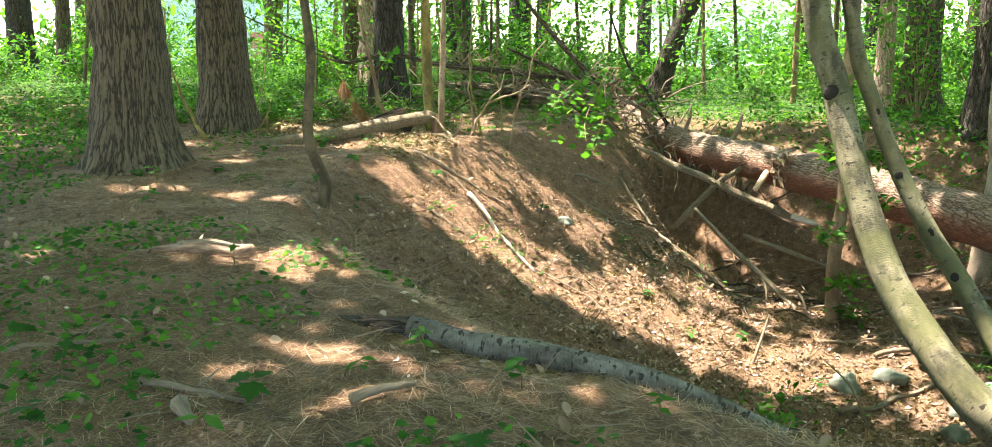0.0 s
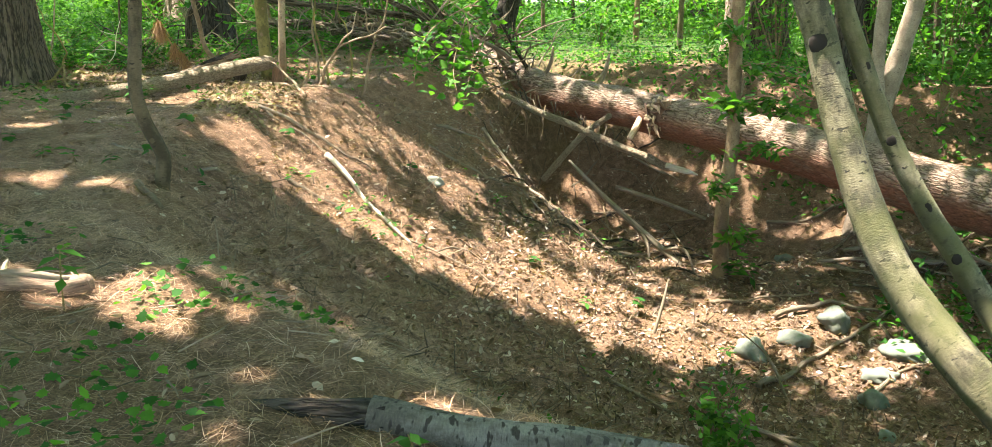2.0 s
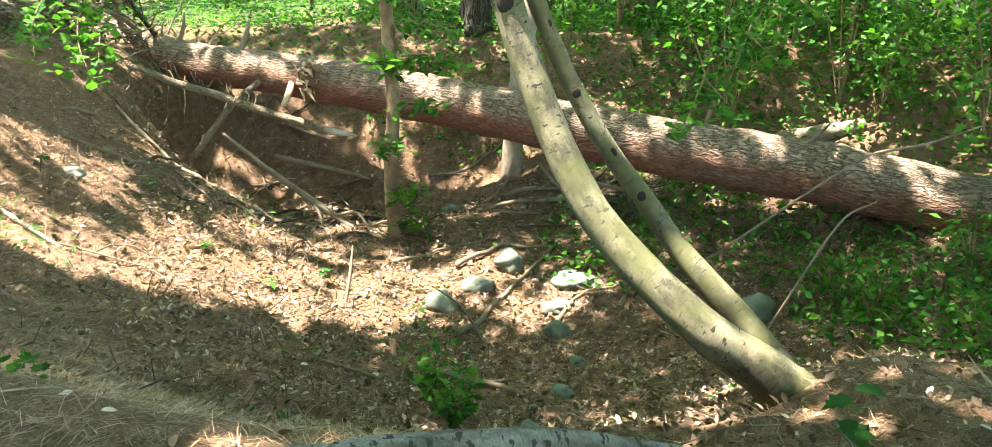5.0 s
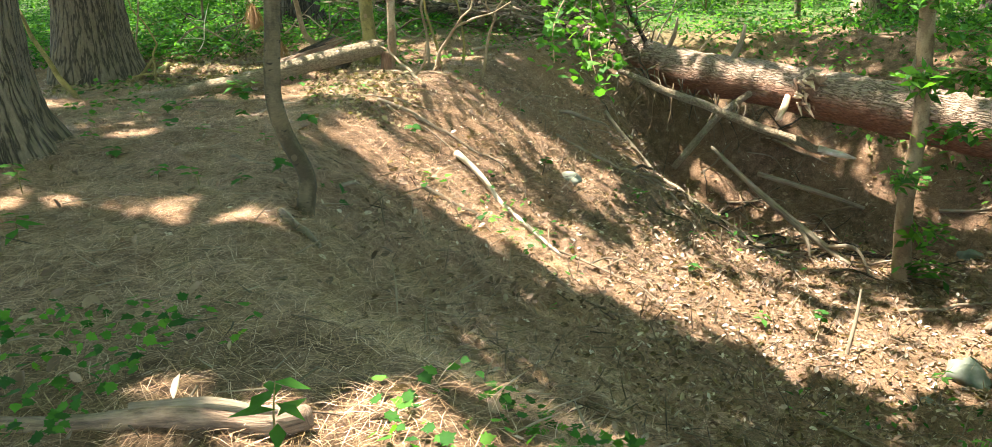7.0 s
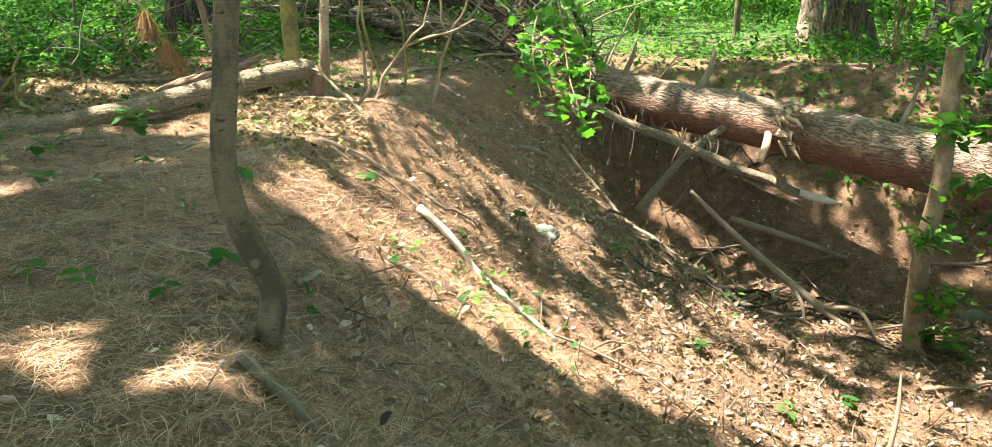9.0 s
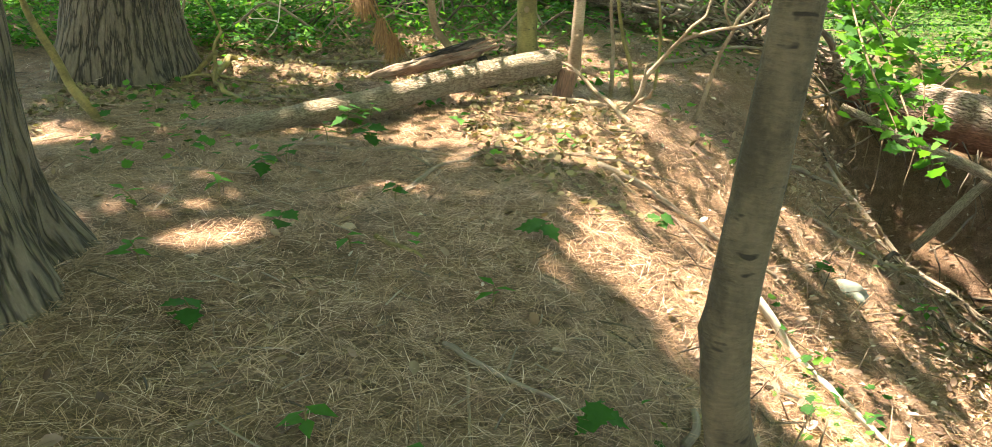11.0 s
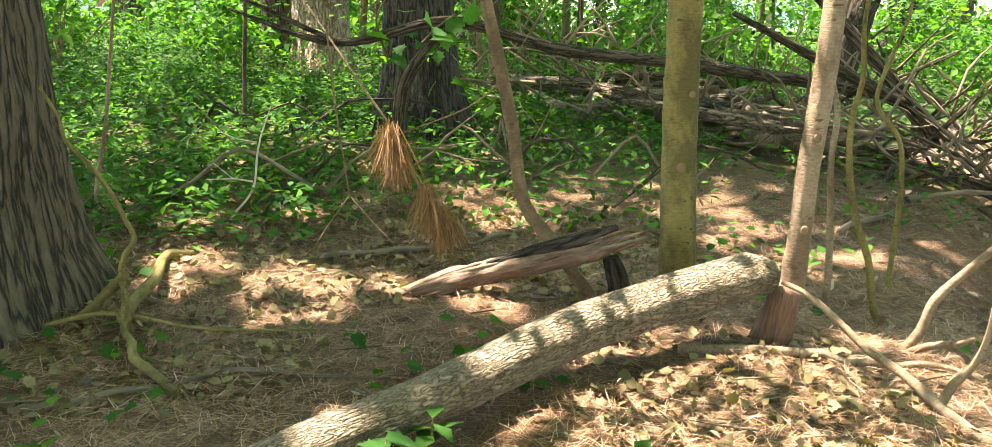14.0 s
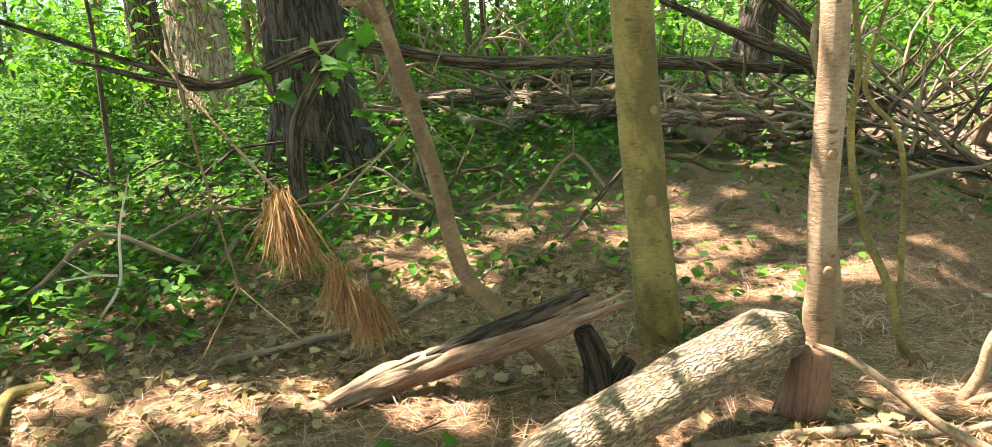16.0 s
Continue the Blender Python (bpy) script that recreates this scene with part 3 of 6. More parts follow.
# slim tree in the hollow and the forked tree behind the fallen log
stem("slim_tree", "slim brown-barked tree with leafy shoots in the hollow", [(4.34, 10.91, -2.6), (4.32, 10.92, -2.2), (4.28, 10.95, -1.35), (4.33, 10.92, -0.5), (4.3, 10.94, 0.3), (4.29, 10.95, 1.02), (4.4, 11, 4)], [0.13, 0.1, 0.085, 0.08, 0.078, 0.075, 0.04], BROWN, "tree", 14, seed=6)
ft = stem("forked_tree", "forked grey tree standing behind the fallen log", [(6.12, 11.1, -2.75), (6.2, 11.05, -1.4), (6.27, 11.0, -0.48), (6.3, 11.0, -0.1), (6.42, 10.95, 0.5), (6.55, 10.9, 1.4), (6.7, 10.9, 5)], [0.19, 0.135, 0.13, 0.13, 0.11, 0.1, 0.05], BEECH, "tree", 18, seed=11,
          side=[([(6.28, 11.0, -0.2), (6.15, 10.95, 0.3), (6.1, 10.9, 1.3), (6.0, 10.9, 4)], [0.095, 0.085, 0.075, 0.035])])


# ---- the fallen pine and its wreckage ----
LOG = [(2.35, 16.95, 0.25), (2.7, 16.3, -0.12), (3.29, 15.2, -0.36), (4.11, 13.67, -0.45), (4.73, 12.51, -0.54), (5.3, 11.45, -0.64), (6.65, 8.93, -0.95), (7.52, 7.31, -1.08), (8.12, 6.2, -1.25), (9.3, 4.1, -1.5)]
log = thing("fallen_pine", "huge fallen pine with reddish peeling bark, lying across the hollow", "fallen tree", LOG[3])
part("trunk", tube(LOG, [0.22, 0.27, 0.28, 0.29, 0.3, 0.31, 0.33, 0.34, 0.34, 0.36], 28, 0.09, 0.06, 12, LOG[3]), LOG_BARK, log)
part("branch_stub", tube([(4.42, 13.3, -0.45), (4.32, 13.05, -0.42), (4.24, 12.88, -0.4)], [0.25, 0.2, 0.13], 14, 0.04, 0.4, 31, LOG[3]), TORN, log, "torn pale stub of a broken branch")
sp = random.Random(8)
for k in range(46):
    s = Vector((4.28 + sp.uniform(-0.22, 0.22), 12.98 + sp.uniform(-0.06, 0.14), -0.4 + sp.uniform(-0.22, 0.2)))
    e = s + Vector((sp.uniform(-0.12, 0.08), sp.uniform(-0.26, -0.08), sp.uniform(-0.2, 0.06)))
    part("splinter", tube([s, s.lerp(e, 0.6), e], [0.03, 0.02, 0.003], 5, 0.05, 0.2, k, LOG[3]), FRESH if k % 3 else TORN, log)
part("branch_stub", tube([(4.1, 13.25, -0.5), (3.95, 13.05, -0.63), (3.82, 12.95, -0.76)], [0.05, 0.045, 0.04], 8, 0.05, 0.2, 32, LOG[3]), FRESH, log)
for k, (p, q, r) in enumerate((((3.2, 15.3, -0.2), (3.3, 15.1, 0.35), 0.04), ((3.75, 14.3, -0.25), (3.95, 14.3, 0.28), 0.05), ((4.9, 12.2, -0.35), (5.1, 12.2, 0.15), 0.03), ((2.7, 16.2, 0), (2.3, 15.4, 0.9), 0.05),
                                ((2.9, 15.9, 0), (2.0, 15.0, 0.5), 0.045), ((6.9, 8.4, -0.7), (6.75, 8.2, -0.3), 0.025), ((7.4, 7.4, -0.8), (7.2, 7.0, -0.45), 0.025))):
    part("broken_branch", tube([p, Vector(p).lerp(Vector(q), 0.5) + Vector((0.05, 0, 0.03)), q], [r, r * 0.8, r * 0.4], 8, 0.08, 0.1, 40 + k, LOG[3]), DEAD, log)

stem("fallen_branch", "grey broken limb with a splintered pale end under the log", kinked([(2.3, 14.6, -0.28), (2.82, 14.27, -0.53), (3.6, 13.6, -0.85), (4.2, 13.12, -1.08), (4.45, 12.95, -1.2)], 0.05, 3), [0.035, 0.042, 0.048, 0.052, 0.055, 0.055, 0.055, 0.05, 0.045], GREY_BARK, "branch", 12, rough=0.16, seed=13,
     side=[([(4.4, 12.98, -1.17), (4.62, 12.84, -1.22), (4.78, 12.74, -1.26)], [0.05, 0.04, 0.01])], side_bark=BARE)
stem("propped_branch", "grey branch propped steeply against the fallen log", kinked([(2.84, 13.84, -1.5), (3.3, 13.82, -0.97), (3.86, 13.7, -0.5)], 0.05, 4), [0.042, 0.044, 0.046, 0.044, 0.04], GREY_BARK, "branch", 12, rough=0.14, seed=14)
stem("fallen_branch", "long curved bare limb sliding into the hollow", [(2.9, 12.75, -1.0), (3.36, 12.35, -1.5), (3.8, 11.9, -1.92), (4.0, 11.4, -2.12), (4.1, 10.9, -2.22)], [0.02, 0.038, 0.042, 0.04, 0.03], DEAD, "branch", 10, seed=15,
     side=[([(3.9, 11.7, -2.0), (4.0, 11.3, -1.9), (4.05, 11.0, -2.2)], [0.03, 0.02, 0.008]), ([(3.7, 12.0, -1.85), (3.72, 11.8, -2.0), (3.7, 11.7, -2.25)], [0.025, 0.02, 0.01])])
stem("fallen_branch", "dark limb lying at the foot of the bank", [(3.83, 13.43, -1.55), (4.42, 13.05, -1.72), (4.94, 12.72, -1.9)], [0.035, 0.035, 0.025], DEAD, "branch", 10, seed=16)


stem("rotten_log", "yellowish rotten log lying in the sun behind the fallen pine", [at(7.9, 9.55, 0.03), at(8.3, 8.95, 0.05), at(8.75, 8.3, 0.05), at(9.1, 7.75, 0.03)], [0.08, 0.11, 0.11, 0.09], DEAD, "log", 14, 0.08, 0.25, 33)

# ---- the broken young tree on the mound ----
stem("broken_log", "grey-brown barked log broken off its stump and resting on the mound", [(-3.15, 11.9, 0.03), (-2.7, 12.2, 0.06), (-2.29, 12.45, 0.1), (-1.68, 12.8, 0.2), (-1.0, 13.0, 0.31), (-0.9, 13.0, 0.3)], [0.055, 0.075, 0.086, 0.092, 0.096, 0.068], GREY_BARK, "log", 18, seed=17,
     side=[([(-3.1, 11.95, 0.05), (-3.4, 11.95, 0.04), (-3.75, 11.8, 0.03)], [0.03, 0.022, 0.008])])
stump = thing("stump", "short split stump under the broken log", "stump", at(-0.9, 12.98))
part("stump_body", tube([at(-0.9, 12.98, -0.08), at(-0.89, 12.97, 0.1), (-0.87, 12.97, 0.26)], [0.085, 0.066, 0.06], 16, 0.025, 0.34, 18, at(-0.9, 12.98)), TORN, stump, "torn reddish wood")
pale_sap = stem("pale_sapling", "pale pinkish-barked sapling beside the broken stump", [(-0.86, 13.06, -0.12), (-0.84, 13.05, 0.08), (-0.8, 13.02, 0.25), (-0.79, 13.01, 0.74), (-0.77, 13.0, 1.08), (-0.76, 13.0, 1.4), (-0.7, 13.1, 4)], [0.06, 0.052, 0.048, 0.044, 0.043, 0.042, 0.02], PALE, seed=19,
     knots=((0.5, 3.0, 0.015), (1.1, 1.0, 0.015), (1.5, 4.0, 0.012)))
olive_sap = stem("olive_sapling", "straight olive-green young trunk with smooth bark", [(-1.0, 13.75, -0.15), (-1.01, 13.74, 0.05), (-1.03, 13.74, 0.4), (-1.05, 13.76, 0.88), (-1.06, 13.76, 1.34), (-1.1, 13.8, 5)], [0.12, 0.095, 0.084, 0.08, 0.078, 0.04], OLIVE, seed=21, sides=18,
     knots=((0.6, 2.0, 0.01), (1.15, 3.4, 0.012)))
for kx, ky, kz, kr in ((-1.06, 13.66, 0.62, 0.022), (-1.03, 13.67, 0.95, 0.016)):
    knot(kx, ky, kz, kr, (-0.3, -1, 0), olive_sap, (-1.0, 13.75, -0.15), BROWN)
for kx, ky, kz, kr in ((-0.8, 12.965, 0.5, 0.018), (-0.79, 12.965, 0.86, 0.016), (-0.8, 12.975, 0.28, 0.022)):
    knot(kx, ky, kz, kr, (-0.4, -1, 0), pale_sap, (-0.86, 13.06, -0.12), BROWN)
bent_sap = stem("bent_sapling", "thin brown bent sapling leaning over the rotten log", [(-1.45, 13.56, 0.0), (-1.65, 13.63, 0.29), (-1.78, 13.67, 0.46), (-1.84, 13.68, 0.79), (-1.9, 13.7, 1.07), (-1.98, 13.72, 1.41), (-2.3, 13.9, 3)], [0.028, 0.031, 0.03, 0.03, 0.028, 0.026, 0.01], BROWN, seed=22,
     side=[([(-1.96, 13.71, 1.33), (-2.03, 13.68, 1.4), (-2.1, 13.65, 1.41)], [0.018, 0.015, 0.01])])
ROT_LINE = [(-2.42, 13.72, 0.0), (-2.25, 13.7, 0.05), (-2.1, 13.68, 0.1), (-1.75, 13.55, 0.22), (-1.5, 13.44, 0.32), (-1.42, 13.4, 0.36)]
rot = stem("rotten_log", "crumbling reddish-brown rotten log with a charred top", ROT_LINE, [0.018, 0.042, 0.056, 0.064, 0.06, 0.03], ROT, "log", 22, 0.025, 0.34, 23,
           side=[([(-1.95, 13.6, 0.2), (-1.75, 13.53, 0.27), (-1.52, 13.43, 0.365), (-1.42, 13.4, 0.41)], [0.012, 0.032, 0.034, 0.016])], side_bark=PINE_DARK)
rj = random.Random(41)
for k in range(34):
    f = rj.uniform(0.02, 0.85)
    i = min(4, int(f * 5))
    s0 = Vector(ROT_LINE[i]).lerp(Vector(ROT_LINE[i + 1]), f * 5 - i)
    way = (Vector(ROT_LINE[i + 1]) - Vector(ROT_LINE[i])).normalized()
    out = Vector((0.3 * rj.uniform(-1, 1), -rj.uniform(0.2, 1), rj.uniform(-0.6, 0.8))).normalized() * (0.05 if 0.15 < f else 0.025)
    e0 = s0 + way * rj.uniform(0.1, 0.3)
    part("splinter", tube([s0 + out, s0.lerp(e0, 0.5) + out * 1.08, e0 + out * 1.02], [0.004, 0.011, 0.003], 5, 0.06, 0.3, k, ROT_LINE[0]), (ROT, TORN, DEAD)[k % 3], rot)
stem("stump", "small dark rotten stump holding up the rotten log", [at(-1.38, 13.42, -0.08), at(-1.4, 13.42, 0.12), (-1.44, 13.42, 0.27)], [0.06, 0.045, 0.03], PINE_DARK, "stump", 10, 0.04, 0.25, 24, side=[([at(-1.34, 13.42, 0.02), at(-1.28, 13.4, 0.1)], [0.035, 0.03])])

# pale dead shoots and thin stems round the mound's brow
DRIED_SHOOTS = [("forked_branch", "pale forked dead branch leaning out of the mound", [(-0.4, 12.91, -0.05), (-0.29, 12.85, 0.24), (-0.11, 12.73, 0.52), (0.1, 12.6, 0.62), (0.45, 12.4, 0.78)], 0.024, PALE, [([(-0.11, 12.73, 0.52), (0.05, 12.7, 0.7), (0.12, 12.7, 0.95)], [0.014, 0.01, 0.005]), ([(-0.36, 12.9, 0.0), (-0.3, 12.7, 0.12), (-0.33, 12.55, 0.2)], [0.016, 0.012, 0.006])]),
                ("forked_branch", "pale crooked dead shoot at the brow", [(0.14, 13.03, -0.18), (0.26, 12.95, 0.27), (0.35, 12.88, 0.59), (0.46, 12.8, 0.83), (0.7, 12.65, 1.4)], 0.022, PALE, [([(0.35, 12.88, 0.59), (0.25, 12.85, 0.75), (0.22, 12.8, 1.0)], [0.012, 0.01, 0.004])]),
                ("fallen_branch", "bright bare stick reaching from the stump to the ground", [(-0.55, 11.95, 0.02), (-0.6, 12.2, 0.05), (-0.66, 12.45, 0.12), (-0.8, 12.65, 0.24), (-0.93, 12.85, 0.33)], 0.026, PALE, [([(-0.62, 12.3, 0.06), (-0.5, 12.32, 0.2), (-0.48, 12.3, 0.42)], [0.016, 0.012, 0.005]), ([(-0.58, 12.1, 0.04), (-0.75, 12.0, 0.03), (-0.95, 11.8, 0.02)], [0.012, 0.01, 0.005])]),
                ("thin_sapling", "thin pale standing stem", [(-0.35, 13.55, -0.1), (-0.36, 13.56, 0.38), (-0.38, 13.57, 0.88), (-0.37, 13.56, 1.5), (-0.3, 13.6, 3.5)], 0.02, PALE, [])]
DRIED_STEMS = [("thin_sapling", "thin mossy yellow-green standing stem", [(-0.15, 13.33, -0.1), (-0.26, 13.38, 0.25), (-0.37, 13.44, 0.67), (-0.36, 13.43, 1.05), (-0.36, 13.44, 1.5), (-0.2, 13.5, 3.5)], 0.022, OLIVE, []),
               ("thin_sapling", "thin crooked green-brown stem", [(0.06, 13.71, -0.2), (0.07, 13.71, 0.51), (-0.07, 13.78, 0.92), (0.02, 13.74, 1.36), (0.1, 13.8, 3.5)], 0.016, OLIVE, []),
               ("fallen_branch", "curved fallen branch lying by the large pine", [(-3.12, 12.72, 0.03), (-3.32, 13.0, 0.05), (-3.42, 13.27, 0.06), (-3.42, 13.3, 0.3), (-3.36, 13.29, 0.42), (-3.43, 13.27, 0.61), (-3.56, 13.23, 0.81), (-3.62, 13.21, 1.0)], 0.019, OLIVE, [([(-3.42, 13.28, 0.1), (-3.4, 13.7, 0.12), (-3.34, 14.3, 0.07), (-3.2, 14.9, 0.06)], [0.03, 0.026, 0.022, 0.01]), ([(-3.4, 13.28, 0.28), (-3.55, 13.4, 0.12), (-3.65, 13.4, 0.0)], [0.02, 0.02, 0.018])]),
               ("fallen_branch", "thin straight stick lying beside the large pine", [(-4.1, 13.3, 0.06), (-3.51, 13.35, 0.1), (-2.68, 13.2, 0.06)], 0.013, OLIVE, [])]
DRIED_FALLEN = [("leaning_sapling", "curved leaning stem near the pine roots", [(-3.85, 12.0, -0.08), (-3.99, 11.98, 0.2), (-4.1, 12.0, 0.42), (-4.22, 12.0, 0.67), (-4.32, 12.0, 1.0), (-4.4, 12.1, 1.8)], 0.035, OLIVE, []),
                ("white_stick", "bleached white fallen stick on the slope", [at(-0.34, 11.04, 0.05), at(-0.1, 10.78, 0.06), at(0.2, 10.46, 0.06), at(0.46, 10.18, 0.045)], 0.038, BARE, []),
                ("fallen_branch", "thin brown stick lying along the slope above a white stick", [at(-0.96, 11.24, 0.02), at(-0.6, 11.2, 0.03), at(-0.32, 11.04, 0.05)], 0.016, DEAD, []),
                ("fallen_branch", "thin long brown stick running down the slope", [at(0.4, 10.26, 0.05), at(0.75, 10.1, 0.05), at(1.1, 9.85, 0.04), at(1.3, 9.5, 0.03)], 0.013, DEAD, [([at(0.7, 10.12, 0.05), at(0.95, 10.2, 0.12), at(1.2, 10.15, 0.05)], [0.009, 0.007, 0.004])])]
DRIED = DRIED_SHOOTS + DRIED_STEMS + DRIED_FALLEN
for k, (nm, lab, pts, r, bk, side) in enumerate(DRIED):
    pts = kinked(pts, 0.1, k)
    n = len(pts)
    side = [(kinked(p, 0.12, k + 9), [q for v in r2[:-1] for q in (v, v * 0.95)] + [r2[-1]]) for p, r2 in side]
    r *= 0.82
    stem(nm, lab, pts, [r * (1.1 - 0.7 * i / (n - 1)) for i in range(n)], bk, "branch" if "sapling" not in nm else "sapling", 10, 0.04, 0.12, 50 + k, side=side)

# sticks that lie on the ground: ends and bends in plan, radius, wood
LYING_MOUND = [([(-2.94, 11.58), (-2.45, 11.57), (-1.85, 11.52), (-1.53, 11.44)], 0.012, TWIG),
               ([(-2.16, 10.8), (-1.97, 11.14), (-1.61, 11.53)], 0.014, DEAD),
               ([(-1.37, 11.38), (-0.94, 11.42), (-0.44, 11.61)], 0.012, DEAD),
               ([(-1.04, 11.28), (-0.57, 11.32), (-0.22, 11.26), (0.16, 11.22)], 0.022, DEAD),
               ([(-2.87, 11.26), (-2.7, 11.2), (-2.56, 11.07)], 0.012, DEAD),
               ([(-2.1, 9.09), (-1.94, 8.86), (-1.74, 8.62)], 0.01, DEAD),
               ([(-2.3, 10.04), (-2.12, 9.78)], 0.012, OLIVE),
               ([(-2.03, 9.04), (-2.08, 8.53)], 0.007, PALE),
               ([(-1.41, 8.74), (-1.03, 9.44)], 0.014, DEAD),
               ([(-1.68, 7.65), (-1.47, 7.24)], 0.025, DEAD),
               ([(-0.76, 9.99), (-0.27, 10.07)], 0.022, DEAD),
               ([(2.0, 14.2), (2.4, 13.4), (2.66, 12.44)], 0.03, DEAD)]
LYING_HOLLOW = [([(2.38, 12.35), (3.28, 12.26), (3.72, 11.65)], 0.03, DEAD),
                ([(3.4, 8.25), (4.53, 8.94), (5.63, 9.38)], 0.028, DEAD),
                ([(4.28, 9.55), (5.03, 9.71), (5.43, 9.38)], 0.03, DEAD),
                ([(2.84, 7.62), (3.0, 6.69)], 0.035, DEAD),
                ([(3.9, 10.3), (4.3, 10.2), (5.0, 9.9)], 0.02, DEAD),
                ([(1.9, 8.2), (2.6, 7.3), (3.1, 7.2)], 0.015, DEAD),
                ([(0.2, 9.6), (0.9, 9.0), (1.5, 8.9)], 0.012, DEAD),
                ([(-1.35, 3.2), (-0.9, 3.0)], 0.016, DEAD),
                ([(-0.5, 2.9), (-0.3, 3.1)], 0.02, DEAD),
                ([(-0.4, 2.2), (0.05, 2.35), (0.3, 2.2)], 0.035, DEAD),
                ([(-1.1, 2.9), (-1.0, 2.75)], 0.03, DEAD),
                ([(-2.2, 3.6), (-1.6, 3.65)], 0.012, DEAD)]
LYING_NEAR = [([(5.9, 10.2), (6.6, 9.8), (7.3, 9.9)], 0.03, DEAD),
              ([(5.4, 10.6), (6.2, 10.0), (6.6, 9.3)], 0.025, DEAD),
              ([(5.6, 12.2), (6.3, 11.5), (6.9, 11.6)], 0.02, DEAD),
              ([(5.2, 7.9), (6.0, 8.3), (6.4, 9.0)], 0.022, DEAD),
              ([(-3.3, 11.0), (-2.9, 10.9)], 0.01, DEAD),
              ([(-3.6, 12.6), (-3.0, 12.9), (-2.4, 12.8)], 0.012, DEAD),
              ([(-1.3, 12.9), (-0.7, 12.75), (-0.2, 12.6)], 0.02, PALE),
              ([(-2.7, 14.2), (-1.9, 14.4), (-1.3, 14.9)], 0.015, DEAD),
              ([(0.3, 14.6), (1.2, 15.2)], 0.02, DEAD),
              ([(1.0, 12.7), (1.7, 12.6), (2.2, 12.75)], 0.018, DEAD),
              ([(1.2, 13.4), (2.2, 13.9)], 0.022, DEAD),
              ([(4.4, 8.0), (4.9, 8.3), (5.5, 8.2)], 0.02, DEAD)]
LYING = LYING_MOUND + LYING_HOLLOW + LYING_NEAR
for k, (pts, r, bk) in enumerate(LYING):
    P = []
    for (x, y), (u, v) in zip(pts, pts[1:]):
        P += [at(x + (u - x) * s, y + (v - y) * s, r * (0.9 + 0.6 * ((k * 7 + int(s * 3)) % 3) / 2)) for s in (0, 0.33, 0.67)]
    P.append(at(*pts[-1], r))
    P = kinked(P, 0.07, k)
    n = len(P)
    rq = random.Random(k)
    tw = P[n // 2]
    stem("fallen_stick", "dry fallen stick lying on the forest floor", P, [r * (1.1 - 0.6 * i / (n - 1)) for i in range(n)], bk, "stick", 7, 0.06, 0.1, 80 + k, group="sticks on the forest floor",
         side=[([tw, tw + Vector((rq.uniform(-0.2, 0.2), rq.uniform(-0.2, 0.2), 0.05))], [r * 0.5, r * 0.2])] if k % 2 else ())
for k, (pts, r) in enumerate((([(5.3, 6.9, -1.5), (5.75, 5.72, -0.36), (5.89, 5.34, -0.21), (6.03, 4.96, -0.01)], 0.011), ([(4.3, 5.6, -1.7), (4.39, 5.2, -0.79), (4.47, 5.05, -0.47), (4.55, 4.89, -0.34)], 0.009),
                              ([(2.87, 9.5, -2.25), (3.0, 9.6, -1.95), (3.12, 9.75, -1.7)], 0.02), ([(3.6, 8.1, -2.3), (3.5, 8.3, -2.0), (3.3, 8.5, -1.8)], 0.012))):
    stem("dead_shoot", "leafless dead shoot standing in the hollow", pts, [r] * (len(pts) - 1) + [r * 0.4], DEAD, "branch", 8, 0.05, 0.12, 130 + k)

# birch log, sawn log
birch = [at(-0.4, 3.96, 0.035), at(-0.1, 3.85, 0.045), at(0.2, 3.74, 0.045), at(0.7, 3.6, 0.045), at(1.2, 3.46, 0.04)]
b_log = stem("birch_log", "mottled grey birch log with dark knots and a rotten end", birch, [0.056, 0.06, 0.058, 0.055, 0.05], BIRCH, "log", 16, 0.04, 0.09, 26, knots=((0.75, 1.0, 0.02), (1.3, 2.4, 0.015), (0.4, 0.5, 0.02)))
part("rotten_end", tube([birch[0] + Vector((-0.36, 0.12, 0.0)), birch[0] + Vector((-0.2, 0.06, 0.0)), birch[0] + Vector((0.05, -0.03, 0))], [0.02, 0.035, 0.045], 10, 0.04, 0.35, 27, birch[0]), PINE_DARK, b_log, "dark crumbling end")
part("cut_end", tube([birch[-1] + Vector((-0.02, 0.01, 0)), birch[-1] + Vector((0.07, 0, 0))], [0.047, 0.035], 12, 0.03, 0.3, 28, birch[0]), PINE_DARK, b_log, "dark broken end")
stem("short_log", "short rotten log half sunk in needles beside a seedling", [at(-2.45, 5.33, 0.0), at(-2.1, 5.24, 0.01), at(-1.75, 5.15, 0.02), at(-1.52, 5.08, 0.035), at(-1.42, 5.05, 0.06)], [0.02, 0.035, 0.04, 0.04, 0.03], ROT, "log", 14, 0.03, 0.3, 29,
     side=[([at(-1.9, 5.19, 0.05), at(-1.68, 5.13, 0.065), at(-1.5, 5.07, 0.07)], [0.012, 0.02, 0.01])], side_bark=DEAD)


